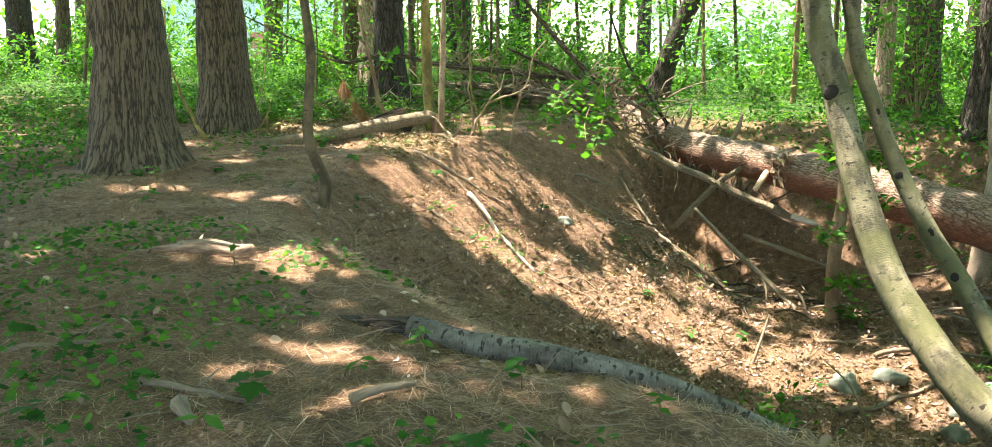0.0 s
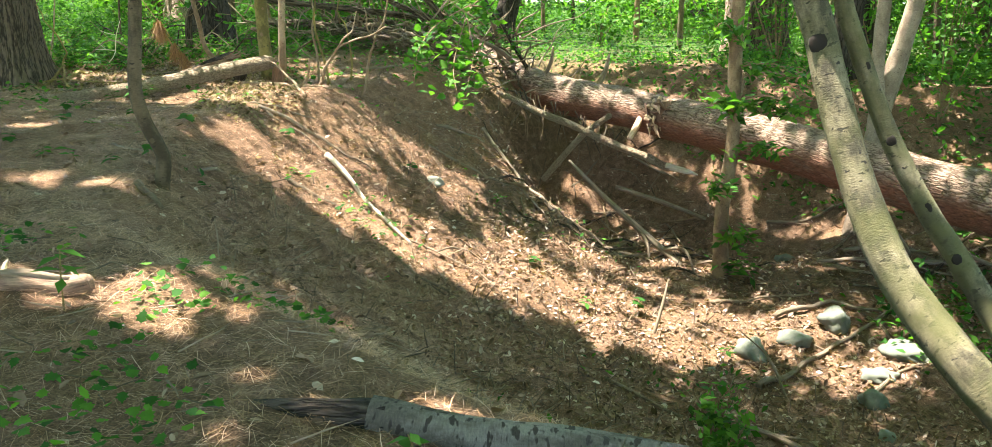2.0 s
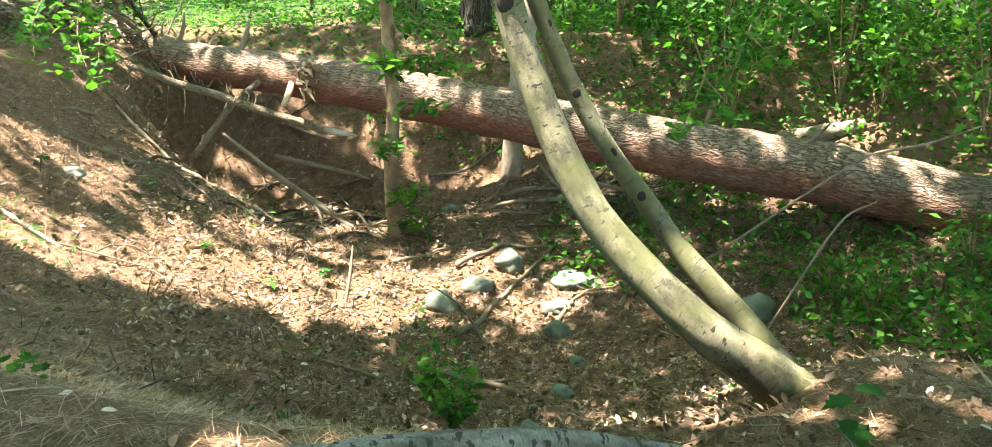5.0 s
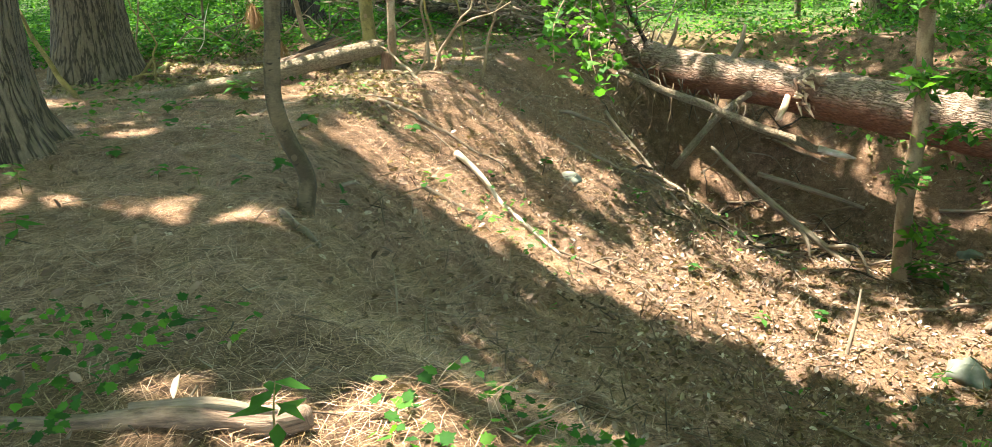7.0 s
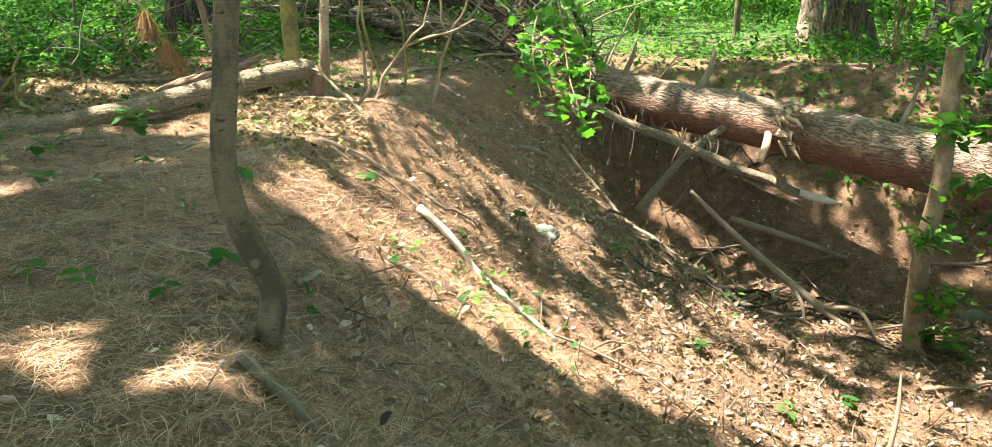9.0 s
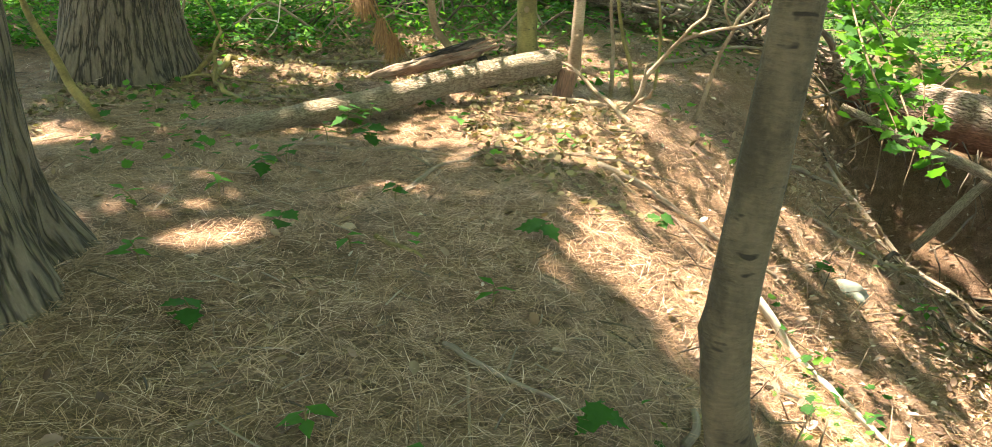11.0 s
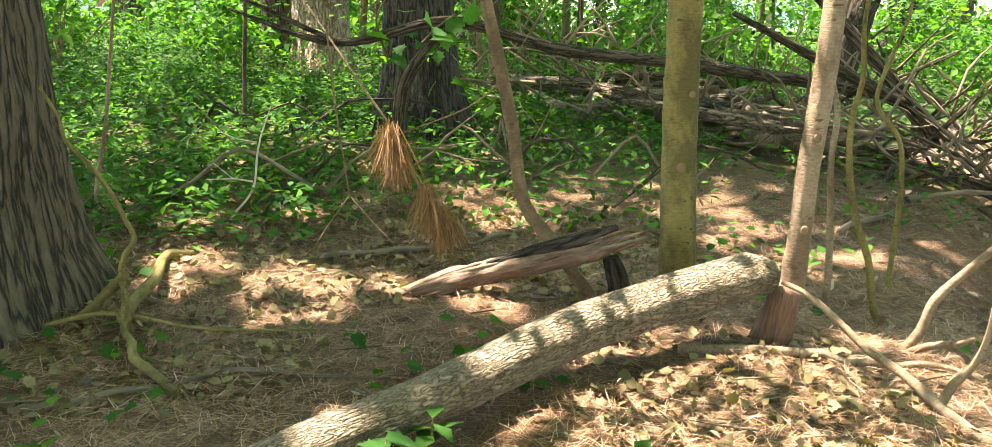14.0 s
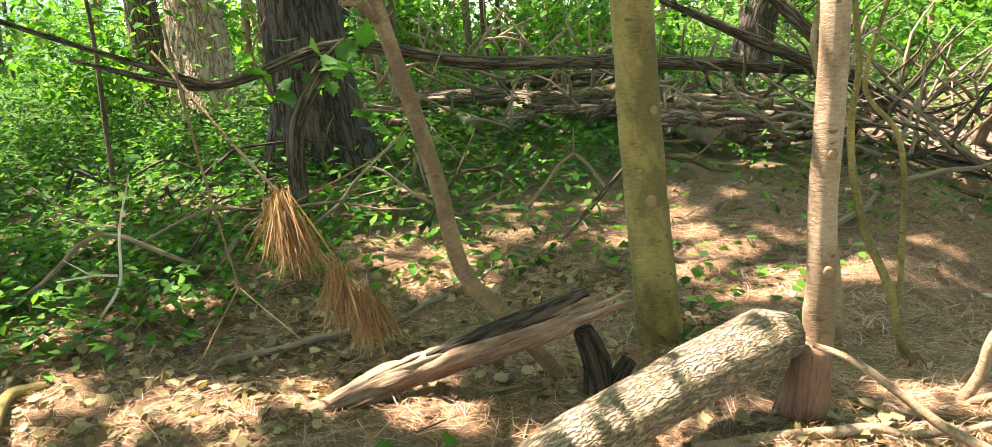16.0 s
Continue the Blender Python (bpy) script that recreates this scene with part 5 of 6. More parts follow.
def shade_canopy():
    rng = np.random.default_rng(21)
    n = 215000
    P = np.stack([rng.uniform(-26, 22, n), rng.uniform(-14, 30, n), rng.uniform(8.5, 13.5, n)], 1)
    for _, head, _ in CROWNS:
        if abs(head.x) > 12 or head.y > 19:
            P = np.vstack([P, np.array(head)[None] + rng.normal(0, 1, (240, 3)) * (1.1, 1.1, 1.0)])
    # a second unseen layer, added to close stray gaps over the shaded floor
    close = np.stack([rng.uniform(-5.5, 2.0, 9000), rng.uniform(1.5, 15.0, 9000), rng.uniform(8.5, 11.0, 9000)], 1)
    P = np.vstack([P, close + close[:, 2:3] / SUN.z * np.array((SUN.x, SUN.y, 0))])
    n = len(P)
    drop = P[:, 2:3] / SUN.z * np.array(SUN)[None]
    F = P - drop
    for _ in range(2):
        F = P - (P[:, 2] - land(F[:, 0], F[:, 1], False))[:, None] / SUN.z * np.array(SUN)[None]
    x, y = F[:, 0], F[:, 1]
    keep = np.ones(n)
    edge = vnoise(x * 0.5, y * 0.5, 44) * 1.6
    keep *= np.where(y + edge > 16.8, np.where((y + edge < 19.8) & (x < 3.5), 0.42, np.where(vnoise(x * 0.35, y * 0.35, 45) > 0.0, 0.06, 0.45)), 1.0) * np.where(x + edge > 8.5, 0.5, 1.0) * np.where(x + edge < -7.5, 0.6, 1.0)
    shady = (x > -5.2) & (x < 6) & (y < 15.5)
    keep *= np.where(vnoise(x * 1.1, y * 1.1, 40) + 0.5 * vnoise(x * 3.1, y * 3.1, 41) > np.where(shady, 1.05, 0.8), 0.1, 1.0)
    keep *= np.where((x > 1.8) & (x < 7) & (y > 10.3) & (y < 15), 0.6, 1.0)
    wob = 0.45 * vnoise(x * 3, y * 3, 42) + 0.25 * vnoise(x * 7, y * 7, 43)
    spots = [(*under_sun(p), *under_sun(p), 0.1, 0.03) for p in SUN_SPOTS]
    for x0, y0, x1, y1, half, share in SUN_SLOPE + SUN_MOUND + SUN_NEAR + SUN_BEHIND + spots:
        dx, dy = x1 - x0, y1 - y0
        u = np.clip(((x - x0) * dx + (y - y0) * dy) / (dx * dx + dy * dy + 1e-6), 0, 1)
        gap = np.hypot(x - x0 - u * dx, y - y0 - u * dy)
        keep = np.where(gap < (half + 0.27) * (1 + wob), keep * share, keep)
    P = P[rng.random(n) < keep]
    heads = np.array([tuple(h.xy) for _, h, _ in CROWNS])
    near = np.argmin(((P[:, None, :2] - heads[None]) ** 2).sum(-1), 1)
    for k, (ob, head, base) in enumerate(CROWNS):
        Q = P[near == k]
        if len(Q):
            part("crown", spread(KITE, Q - np.array(base), turns(len(Q), rng, 0.6), rng.uniform(0.32, 0.48, len(Q))), UNSEEN_CROWN_LEAF, ob)


shade_canopy()


def dapple_crown(ob, centre, size, count, seed):
    """Small leaves above the view, added to dapple the sun, with thin twigs between them."""
    rng = np.random.default_rng(seed)
    o = np.array(ob.location)
    for k in range(7):
        e = np.array(centre) + rng.normal(0, 0.5, 3) * size
        part("twig", tube([np.array(centre) * 0.5 + e * 0.5 - (0, 0, 0.3), e], [0.012, 0.004], 5, 0.2, 0.05, k, o), BROWN, ob)
    P = np.array(centre) + rng.normal(0, 0.6, (count, 3)) * size - o
    part("leaves", spread(OVAL, P, turns(count, rng, 0.5), rng.uniform(0.09, 0.17, count)), UNSEEN_CROWN_LEAF, ob)


dapple_crown(bent_sap, (-2.3, 13.2, 3.5), (1.1, 0.8, 0.5), 420, 1)
dapple_crown(olive_sap, (-1.5, 13.2, 4.4), (1.2, 0.8, 0.5), 330, 2)
dapple_crown(pale_sap, (-0.8, 12.2, 3.9), (1.0, 0.9, 0.5), 300, 3)

# ---- green undergrowth ----
def on_land(x, y, up):
    return np.stack([x, y, land(x, y) + up], 1)


def leaf_mass(name, label, P, size, tilt, shape, material, seed):
    rng = np.random.default_rng(seed)
    ob = part(name, spread(shape, P, turns(len(P), rng, tilt), rng.uniform(0.65, 1.3, len(P)) * size), material)
    return tagged(ob, label, "plants", kind="stuff")


def undergrowth():
    rng = np.random.default_rng(31)
    # low herb carpet behind the mound and along the left
    n = 185000
    x, y = rng.uniform(-16, 14, n), 14.6 + 22 * rng.random(n) ** 1.5
    dens = 0.5 + 0.5 * vnoise(x * 0.7, y * 0.7, 7) + 0.03 * (y - 15)
    bare = (x > -2.6) & (y < 15.6) & (rng.random(n) < 0.55)
    ok = (rng.random(n) < dens) & ~((inside(x, y) > 0.5) & ((x - 2.7) * 0.88 + (y - 16.3) * 0.47 < 0.5)) & ~bare & ~((x > 1.5) & (y < 19.5) & (rng.random(n) < 0.55)) & ~((x > -0.5) & (x < 4.5) & (y < 18) & (rng.random(n) < 0.6))
    x, y = x[ok], y[ok]
    h = np.abs(rng.normal(0, 0.12, len(x))) + 0.02 + np.clip(y - 19, 0, 6) * 0.05 * rng.random(len(x))
    leaf_mass("herb_carpet", "bright green low herbs covering the ground", on_land(x, y, h), 0.072, 0.45, OVAL, HERB, 1)
    n = 26000
    x, y = rng.uniform(-9, 0.3, n), 14.3 + 5.5 * rng.random(n)
    ok = (rng.random(n) < 0.55 + 0.6 * vnoise(x * 0.9, y * 0.9, 8) + 0.22 * (y - 15.5) - 0.2 * np.clip(x + 2.2, 0, 3)) & (inside(x, y) < 0.1)
    leaf_mass("herb_carpet", "dark green low herbs in the shade behind the broken log", on_land(x[ok], y[ok], rng.uniform(0.02, 0.16, ok.sum())), 0.085, 0.3, OVAL, HERB, 12)
    # left flank
    n = 9000
    x, y = rng.uniform(-12, -4.6, n), rng.uniform(7.5, 15, n)
    ok = vnoise(x * 0.8, y * 0.8, 9) + 0.25 * (-4.6 - x) > 0.2
    leaf_mass("herb_carpet", "bright green low herbs covering the ground", on_land(x[ok], y[ok], np.abs(rng.normal(0, 0.08, ok.sum()))), 0.09, 0.5, OVAL, HERB, 2)
    # the hollow's right side
    n = 26000
    x, y = rng.uniform(4.6, 14, n), rng.uniform(2.0, 15.5, n)
    ok = (vnoise(x * 0.7, y * 0.7, 13) + 0.3 * (x - 5.6) - 0.25 * np.clip(y - 8.5, 0, 9) > 0.1)
    x, y = x[ok], y[ok]
    leaf_mass("herb_carpet", "dark green herbs and seedlings beside the fallen pine", on_land(x, y, np.abs(rng.normal(0, 0.18, len(x)))), 0.11, 0.5, OVAL, HERB, 3)
    n = 20000
    x, y = rng.uniform(3.2, 12, n), rng.uniform(8, 17, n)
    ok = ((x - 2.7) * 0.88 + (y - 16.3) * 0.47 > 0.75) & (rng.random(n) < 0.6 + 0.4 * vnoise(x, y, 15))
    leaf_mass("herb_carpet", "green herbs on the bank behind the fallen pine", on_land(x[ok], y[ok], np.abs(rng.normal(0, 0.14, ok.sum()))), 0.11, 0.5, OVAL, HERB, 7)
    # thin green over the mound's left and foreground
    n = 14000
    x, y = rng.uniform(-6, 2.2, n), rng.uniform(1.6, 8.5, n)
    ok = (vnoise(x * 1.2, y * 1.2, 17) > -0.05 + 0.16 * (y - 4) - 0.16 * (-1 - x)) & (x < 0.4) & (x < -1.0 + 0.6 * vnoise(x * 2.0, y * 2.0, 18) + 1.5 * (y < 3.5))
    leaf_mass("seedling_carpet", "scattered small green seedlings among the needles", on_land(x[ok], y[ok], rng.uniform(0.01, 0.08, ok.sum())), 0.044, 0.35, MAPLE_LEAF, HERB, 4)
    n = 1500
    x, y = rng.uniform(-4.2, 0.6, n), rng.uniform(8.5, 15.0, n)
    ok = vnoise(x * 1.4, y * 1.4, 19) > 0.35
    leaf_mass("seedling_carpet", "scattered small green seedlings among the needles", on_land(x[ok], y[ok], rng.uniform(0.01, 0.09, ok.sum())), 0.065, 0.35, MAPLE_LEAF, HERB, 5)
    n = 1500
    x, y = rng.uniform(0.0, 5.5, n), rng.uniform(4.5, 13, n)
    ok = vnoise(x * 1.2, y * 1.2, 23) > 0.45
    leaf_mass("seedling_carpet", "scattered small green seedlings in the hollow", on_land(x[ok], y[ok], rng.uniform(0.01, 0.14, ok.sum())), 0.075, 0.4, OVAL, HERB, 6)


undergrowth()


def bush(x, y, w, h, count, size, label, seed, base_z=None, name="bush", material=None, group="bushes of the wood", shape=OVAL):
    """A leafy bush: thin stems and leaves in uneven clumps."""
    rng = np.random.default_rng(seed)
    o = at(x, y)
    ob = thing(name, label, "bush", o, group)
    clumps = []
    for k in range(7):
        e = Vector((rng.normal(0, w * 0.4), rng.normal(0, w * 0.4), h * rng.uniform(0.55, 1.0)))
        part("stem", tube([(0, 0, -0.05), e * 0.5 + Vector((0, 0, 0.1 * h)), e], [0.012, 0.009, 0.004], 5, 0.25, 0.05, k), BROWN, ob)
        clumps += [np.array(e * s) for s in (0.45, 0.7, 0.9, 1.05)]
    c = np.array(clumps)[rng.integers(0, len(clumps), count)]
    P = c + rng.normal(0, 1, (count, 3)) * (w * 0.2, w * 0.2, h * 0.11)
    P[:, 2] = np.abs(P[:, 2])
    part("leaves", spread(shape, P, turns(count, rng, 0.55), rng.uniform(0.6, 1.25, count) * size), material or LEAF, ob)
    return ob


rb = random.Random(77)
for k in range(95):
    x, y = rb.uniform(-17, 19), rb.uniform(20, 40)
    bush(x, y, rb.uniform(0.9, 1.7), rb.uniform(0.7, 2.6) * (1 if y > 26 else 0.6), 620, 0.12 + 0.002 * y, "sunlit green bush at the back of the wood", k)
for k in range(26):
    x, y = rb.uniform(9.0, 16), rb.uniform(3.5, 17)
    bush(x, y, rb.uniform(0.9, 1.5), rb.uniform(1.4, 3.2), 900, 0.13, "tall green leafy bush behind the fallen pine", 200 + k)
for k, (x, y) in enumerate(((7.6, 11.6), (8.4, 9.3), (9.2, 8.2), (9.6, 6.0), (8.0, 13.6), (9.9, 10.6), (7.0, 14.8), (9.0, 4.2), (9.8, 5.2), (8.2, 3.6), (10.4, 7.0), (9.6, 3.0), (10.8, 5.8), (11.2, 8.2), (8.8, 11.8), (10.2, 9.4))):
    bush(x, y, 1.0, 2.4 + 0.3 * (k % 3), 800, 0.13, "green leafy maple shoots beside the fallen pine", 300 + k, name="maple_shoots")
for k, (x, y, w, h) in enumerate(((6.0, 5.6, 0.4, 0.7), (7.0, 5.3, 0.5, 0.8), (5.6, 4.6, 0.35, 0.6), (6.6, 6.3, 0.4, 0.6), (2.35, 7.0, 0.28, 0.55), (2.0, 6.2, 0.2, 0.35), (7.8, 5.0, 0.5, 0.9))):
    bush(x, y, w, h, 190, 0.09, "low green leafy seedling clump in the hollow", 330 + k, name="seedling_clump")


# leaf cover of the far wood, from knee height up into the crowns
def far_leaves():
    rng = np.random.default_rng(51)
    n = 75000
    x, y = rng.uniform(-45, 50, n), rng.uniform(26, 58, n)
    z = 0.4 + 11 * rng.random(n) ** 1.3
    dens = 0.5 + 0.7 * vnoise(x * 0.35 + 5, z * 0.5, 31) + 0.4 * vnoise(x * 1.1, z * 1.3 + y * 0.2, 33)
    ok = rng.random(n) < dens * np.where(z < 4.5, 0.5, 1.0)
    P = np.stack([x, y, z], 1)[ok]
    leaf_mass("far_foliage", "sunlit green leaves of the far trees", P, 0.42, 0.7, OVAL, LEAF, 9)
    n = 30000
    x, y, z = rng.uniform(-7, 13, n), rng.uniform(18.5, 29, n), 0.9 + 4.2 * rng.random(n)
    ok = vnoise(x * 0.9, y * 0.5 + z * 0.9, 37) + 0.6 * vnoise(x * 2.3, z * 2.6 + y, 38) > 0.12
    leaf_mass("far_foliage", "green leaf sprays of young trees behind the brush pile", np.stack([x, y, z], 1)[ok], 0.15, 0.5, OVAL, LEAF, 11)
    n = 26000
    x, y, z = rng.uniform(10.5, 22, n), rng.uniform(-2, 26, n), 0.2 + 6.5 * rng.random(n)
    ok = vnoise(x * 0.6, y * 0.6 + z * 0.5, 35) > -0.25
    leaf_mass("far_foliage", "green leaves of young maples behind the fallen pine", np.stack([x, y, z + land(x, y)], 1)[ok], 0.17, 0.6, OVAL, LEAF, 10)


far_leaves()


def leafy_twig(name, label, lines, count, size, seed, droop=0.06, shape=MAPLE_LEAF):
    """A leafy branch: thin twigs with maple leaves along them."""
    rng = np.random.default_rng(seed)
    o = Vector(lines[0][0])
    ob = thing(name, label, "branch", o)
    P = []
    for k, pts in enumerate(lines):
        part("twig", tube(pts, [0.011] + [0.008] * (len(pts) - 2) + [0.003], 6, 0.08, 0.08, seed + k, o), BROWN, ob)
        S, _ = spline(pts, [1] * len(pts), 0.03)
        P.append(S[len(S) // 5:])
    P = np.vstack(P)
    P = P[rng.integers(0, len(P), count)] + rng.normal(0, 1, (count, 3)) * (0.09, 0.09, 0.05) - (0, 0, droop) - np.array(o)
    part("leaves", spread(shape, P, turns(count, rng, 0.45), rng.uniform(0.6, 1.2, count) * size), LEAF, ob)
    return ob


leafy_twig("leafy_branch", "arching maple branch with drooping green leaves over the slope", [[(1.75, 13.9, 1.0), (1.4, 12.7, 0.62), (1.2, 12.0, 0.3), (1.2, 11.6, -0.05)], [(1.75, 13.9, 1.0), (1.1, 12.6, 0.8), (0.75, 11.7, 0.55), (0.62, 11.1, 0.28)], [(1.6, 13.3, 0.85), (1.5, 12.3, 0.45), (1.35, 11.9, 0.1)],
                                                                                            [(1.75, 13.9, 1.0), (2.2, 14.6, 0.9), (2.7, 15.3, 0.3)]], 340, 0.12, 5)
leafy_twig("leafy_branch", "green shoots growing from the slim tree", [[(4.3, 10.9, -0.2), (4.1, 10.6, 0.1), (3.95, 10.4, 0.1)], [(4.3, 10.9, 0.4), (4.6, 10.6, 0.45), (4.85, 10.5, 0.3)], [(4.3, 10.9, -0.6), (4.5, 10.7, -0.45), (4.7, 10.6, -0.5)], [(4.3, 10.9, -1.0), (4.1, 10.7, -0.9), (4.0, 10.6, -0.95)],
                                                                       [(4.3, 10.9, 0.7), (4.0, 10.7, 0.9), (3.8, 10.6, 0.8)], [(4.3, 10.9, 0.0), (4.5, 10.6, 0.1), (4.8, 10.3, 0.0)], [(4.33, 10.85, -1.6), (4.4, 10.7, -1.5), (4.5, 10.6, -1.5)], [(4.3, 10.9, -2.0), (4.45, 10.7, -1.9), (4.55, 10.6, -1.9)]], 680, 0.15, 6, shape=OVAL)
leafy_twig("leafy_branch", "green maple leaves on a thin shoot before the dark pine", [[(-2.1, 16.4, 1.0), (-2.0, 16.0, 1.15), (-1.9, 15.8, 1.25)], [(-2.3, 16.4, 0.9), (-2.4, 16.0, 1.2), (-2.3, 15.8, 1.4)], [(-1.8, 16.2, 0.8), (-1.6, 15.9, 0.8)]], 34, 0.16, 8)
for k in range(9):
    x, y = 5.4 + 0.55 * k, 7.4 - 0.55 * k + (k % 3) * 0.5
    z = -0.4 + (k % 4) * 0.4
    leafy_twig("leafy_branch", "leafy green maple twig hanging beside the fallen pine", [[(x + 0.8, y + 0.4, z + 0.5), (x + 0.3, y + 0.1, z + 0.3), (x, y, z)], [(x + 0.6, y + 0.3, z + 0.45), (x + 0.4, y - 0.3, z + 0.2)]], 70, 0.14, 60 + k)


# single seedlings that stand out
def seedling(x, y, h, size, count, seed):
    rng = np.random.default_rng(seed)
    o = at(x, y)
    ob = thing("seedling", "small green seedling with broad leaves on the forest floor", "plant", o, "seedlings")
    e = (rng.normal(0, 0.03), rng.normal(0, 0.03), h)
    part("stalk", tube([(0, 0, -0.02), (e[0] * 0.3, e[1] * 0.3, h * 0.6), e], [0.004, 0.003, 0.002], 5, 0.05, 0.0, seed), OLIVE, ob)
    for k in range(count):
        a = k * 2.4 + seed
        zz = h * (0.55 + 0.45 * k / max(1, count - 1))
        P = np.array([(e[0] * 0.8, e[1] * 0.8, zz)])
        M = np.array(pose(0, 0, 0, rng.uniform(-15, 15), rng.uniform(-10, 25), math.degrees(a)).to_3x3())[None]
        part("leaf", spread(MAPLE_LEAF if seed % 2 else OVAL, P, M, [size * rng.uniform(0.8, 1.2)]), HERB, ob)


# place, height, leaf size, leaves
SEEDLINGS_MOUND = [(-2.55, 11.7, 0.13, 0.12, 5), (-2.3, 11.75, 0.12, 0.11, 5), (-1.75, 12.05, 0.1, 0.1, 4), (-2.45, 12.1, 0.18, 0.13, 6), (-2.3, 12.3, 0.16, 0.13, 6), (-2.75, 11.2, 0.1, 0.08, 4),
                   (-1.2, 11.6, 0.08, 0.08, 4), (-0.75, 11.0, 0.08, 0.1, 4), (-2.4, 9.9, 0.08, 0.09, 4), (-1.6, 10.0, 0.1, 0.1, 5), (-3.0, 10.6, 0.1, 0.09, 5), (-2.9, 9.3, 0.09, 0.08, 5),
                   (-3.15, 9.7, 0.1, 0.09, 5), (-2.7, 10.1, 0.09, 0.08, 4), (-3.3, 10.3, 0.1, 0.08, 5), (-2.2, 10.6, 0.08, 0.07, 5), (-1.9, 9.4, 0.08, 0.08, 4), (-2.85, 10.9, 0.12, 0.09, 6)]
SEEDLINGS_NEAR = [(-0.3, 3.6, 0.16, 0.07, 7), (0.1, 3.2, 0.12, 0.06, 6), (0.6, 3.05, 0.12, 0.06, 6), (-0.9, 3.0, 0.1, 0.1, 5), (-1.0, 2.7, 0.08, 0.09, 4), (-0.1, 2.4, 0.1, 0.09, 5),
                  (0.3, 2.3, 0.09, 0.08, 5), (2.4, 3.7, 0.35, 0.17, 4), (-1.35, 3.1, 0.1, 0.09, 5), (-1.6, 2.9, 0.08, 0.08, 4), (-1.2, 3.5, 0.09, 0.08, 5), (-1.75, 3.4, 0.12, 0.09, 5),
                  (-0.6, 3.3, 0.08, 0.07, 5), (-2.1, 3.7, 0.1, 0.08, 5)]
SEEDLINGS_SLOPE = [(-1.5, 4.95, 0.25, 0.1, 7), (-2.6, 5.2, 0.14, 0.1, 5), (-2.2, 8.3, 0.12, 0.1, 5), (-1.95, 8.25, 0.08, 0.09, 4), (-2.5, 8.6, 0.1, 0.09, 5), (-1.75, 8.6, 0.1, 0.1, 4),
                   (-2.9, 7.3, 0.16, 0.11, 6), (-3.6, 8.9, 0.12, 0.1, 5), (-3.2, 8.3, 0.2, 0.1, 6), (1.9, 10.6, 0.12, 0.1, 5), (2.3, 9.9, 0.15, 0.1, 6), (0.6, 11.6, 0.1, 0.09, 5),
                   (1.8, 12.1, 0.14, 0.1, 6), (2.9, 10.0, 0.2, 0.09, 6), (3.4, 9.0, 0.18, 0.1, 6)]
for k, (x, y, h, s, c) in enumerate(SEEDLINGS_MOUND + SEEDLINGS_NEAR + SEEDLINGS_SLOPE):
    seedling(x, y, h, s, c, 400 + k)


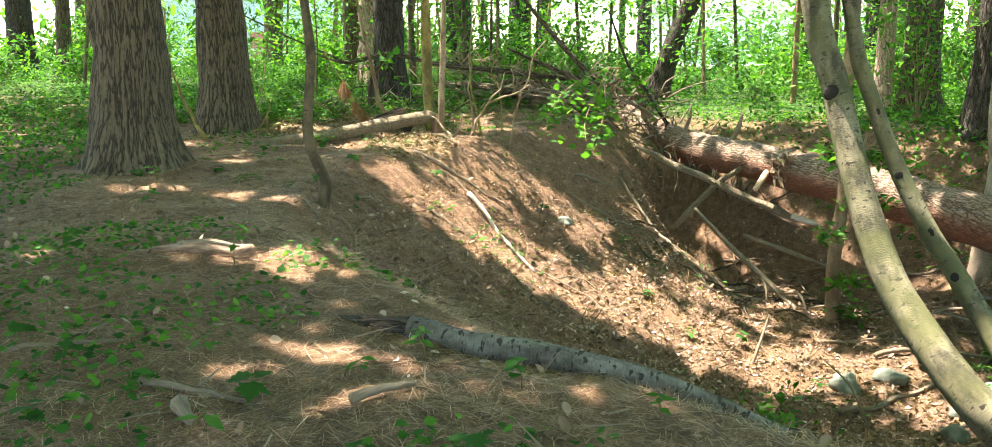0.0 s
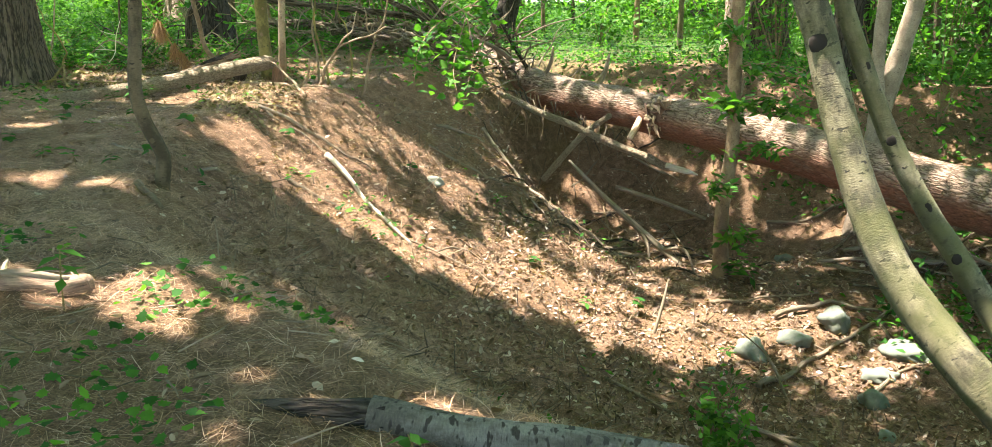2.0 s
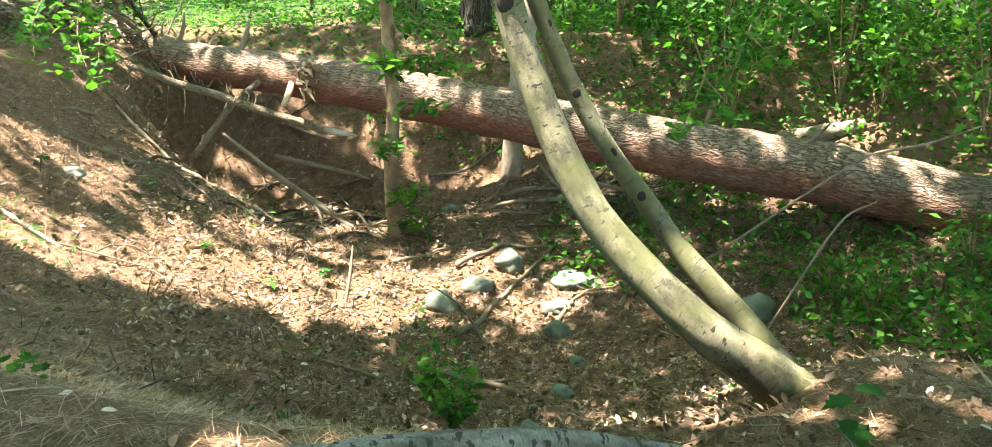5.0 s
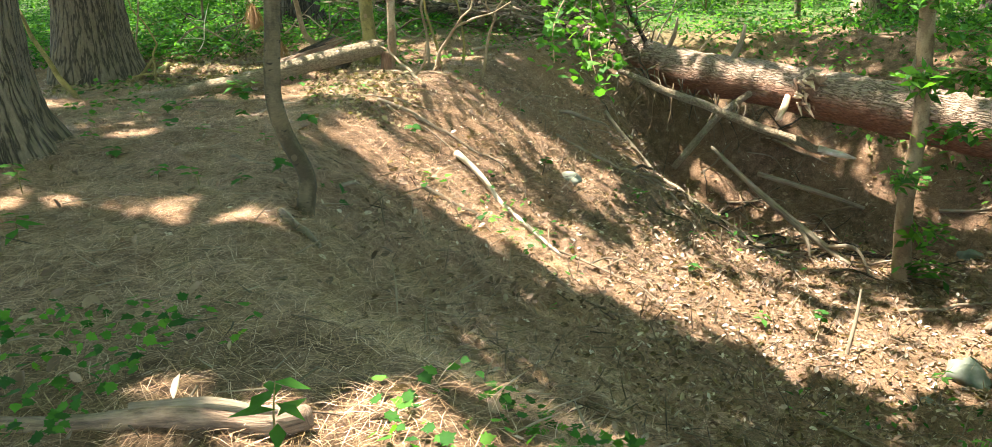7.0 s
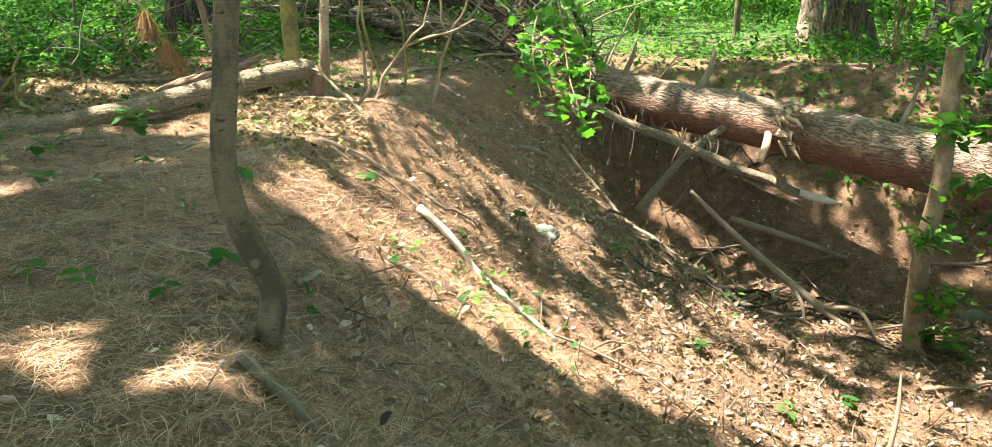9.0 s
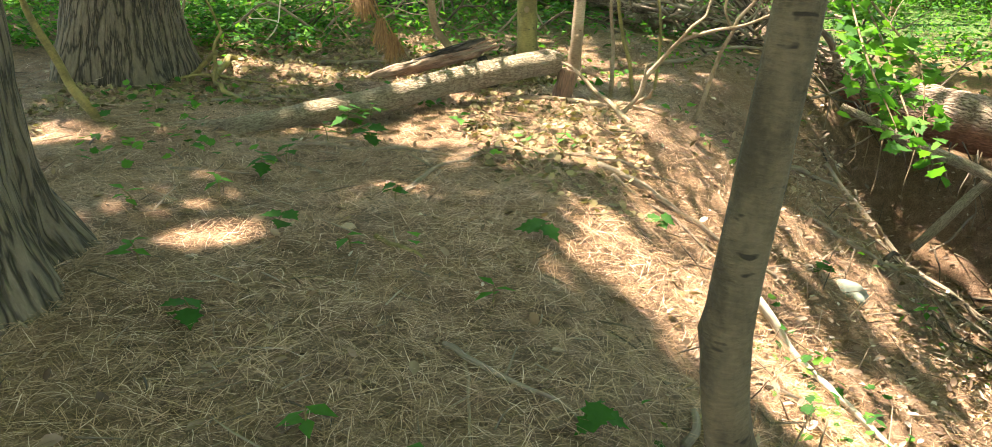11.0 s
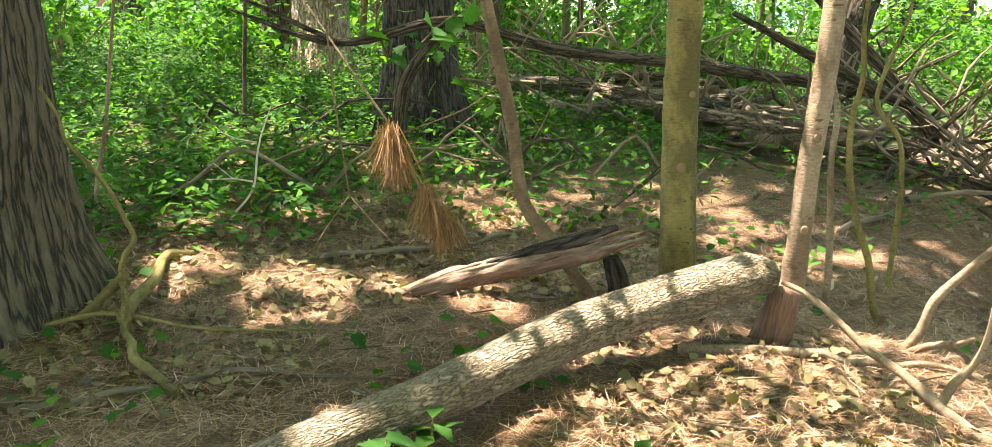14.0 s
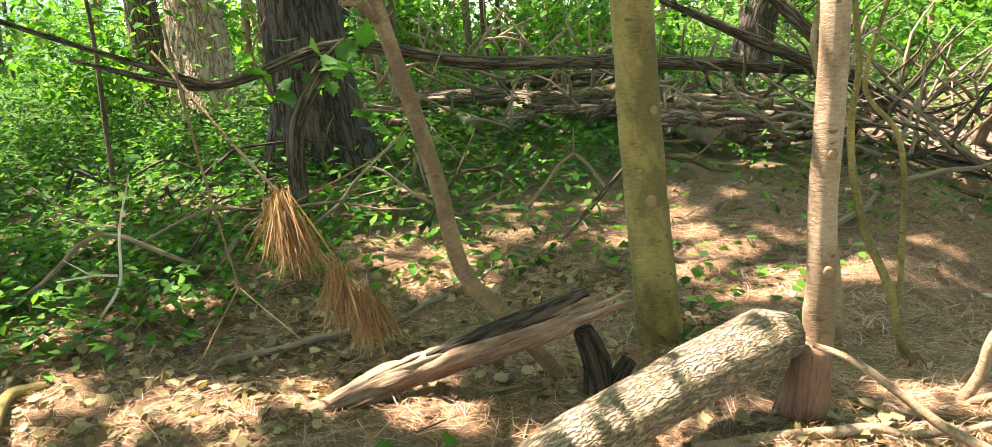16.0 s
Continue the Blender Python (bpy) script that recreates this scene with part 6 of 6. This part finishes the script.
# ---- litter ----
def litter_cover():
    rng = np.random.default_rng(61)
    n = 200000
    u = rng.random(n)
    x = np.where(u < 0.6, rng.uniform(-4.6, 0.4, n), rng.uniform(-6, 6.5, n))
    y = np.where(u < 0.6, rng.uniform(5.0, 15.5, n), rng.uniform(1.6, 15.5, n))
    d = inside(x, y)
    ok = rng.random(n) < np.where(d > 2.6, 0.45, 1.0) * np.clip(0.75 + 0.5 * vnoise(x * 1.3, y * 1.3, 51), 0.15, 1) * np.where((y > 11.6) & (d < 0) & (x < -1), 0.9, 1.0)
    x, y = x[ok], y[ok]
    k = len(x)
    ob = part("pine_needle_litter", spread(STRAW, on_land(x, y, rng.uniform(0.001, 0.02, k)), turns(k, rng, 0.12), rng.uniform(0.06, 0.13, k)), NEEDLE)
    tagged(ob, "rust-brown dry pine needles strewn over the floor", "pine needles", kind="stuff")
    n = 270000
    x, y = rng.uniform(-4.6, 1.6, n), 2.0 + 13.6 * rng.random(n)
    d = inside(x, y)
    ok = rng.random(n) < np.where(d > 2.6, 0.3, 1.0) * np.clip(0.8 + 0.5 * vnoise(x * 1.7, y * 1.7, 52), 0.2, 1)
    x, y = x[ok], y[ok]
    k = len(x)
    ob = part("pine_needle_litter", spread(NEEDLE_SHORT, on_land(x, y, rng.uniform(0.0, 0.014, k)), turns(k, rng, 0.12), rng.uniform(0.05, 0.11, k)), NEEDLE)
    tagged(ob, "short broken pine needles matted on the floor", "pine needles", kind="stuff")
    n = 150000
    x, y = rng.uniform(-5.5, 8.5, n), rng.uniform(1.6, 16, n)
    d = inside(x, y)
    ok = rng.random(n) < np.where(d > 2.0, 0.9, np.where(d > 0.3, 0.42, 0.06)) + np.where((y > 11.0) & (y < 16) & (d < 0.4) & (x < -0.4), 0.07, 0.0)
    x, y = x[ok], y[ok]
    k = len(x)
    ob = part("leaf_litter", spread(CURLED, on_land(x, y, rng.uniform(0.002, 0.02, k)), turns(k, rng, 0.5), (0.02 + 0.06 * rng.random(k) ** 1.8) * np.where((y > 10.5) & (x < -0.4), 0.62, 1.0)), DRY_LEAF)
    tagged(ob, "curled dry brown leaves lying on the slope and hollow", "dead leaves", kind="stuff")
    n = 9000
    x, y = rng.uniform(-4.4, -0.6, n), rng.uniform(9.5, 15.0, n)
    ok = (inside(x, y) < 0.5) & (vnoise(x * 0.9, y * 0.9, 57) + 0.35 * (y - 11.2) - 0.5 * np.clip(x + 1.4, 0, 1) > 0.15)
    x, y = x[ok], y[ok]
    k = len(x)
    ob = part("leaf_litter", spread(MAPLE_LEAF, on_land(x, y, rng.uniform(0.004, 0.03, k)), turns(k, rng, 0.5), rng.uniform(0.03, 0.06, k)), OLD_LEAF)
    tagged(ob, "lobed yellow-brown fallen maple leaves round the broken log", "dead leaves", kind="stuff")
    n = 2000
    x, y = rng.uniform(-1.4, 4.5, n), rng.uniform(6.5, 13.2, n)
    ok = inside(x, y) > 0.3
    x, y = x[ok], y[ok]
    k = len(x)
    ob = part("dead_stalks", spread(STICK, on_land(x, y, -0.01), turns(k, rng, 0.9), rng.uniform(0.1, 0.42, k) * 0.8), TWIG)
    tagged(ob, "thin dry stalks standing on the slope", "twigs", kind="stuff")
    n = 15000
    x, y = rng.uniform(-5, 8.5, n), rng.uniform(1.8, 17, n)
    ok = rng.random(n) < np.where(inside(x, y) > 0.3, 1.0, 0.35)
    x, y = x[ok], y[ok]
    k = len(x)
    ob = part("twig_litter", spread(STICK, on_land(x, y, rng.uniform(0.004, 0.03, k)), turns(k, rng, 0.18), rng.uniform(0.05, 0.24, k) * np.where(rng.random(k) < 0.04, 1.6, 1)), TWIG)
    tagged(ob, "thin dry twigs scattered over the forest floor", "twigs", kind="stuff")


litter_cover()
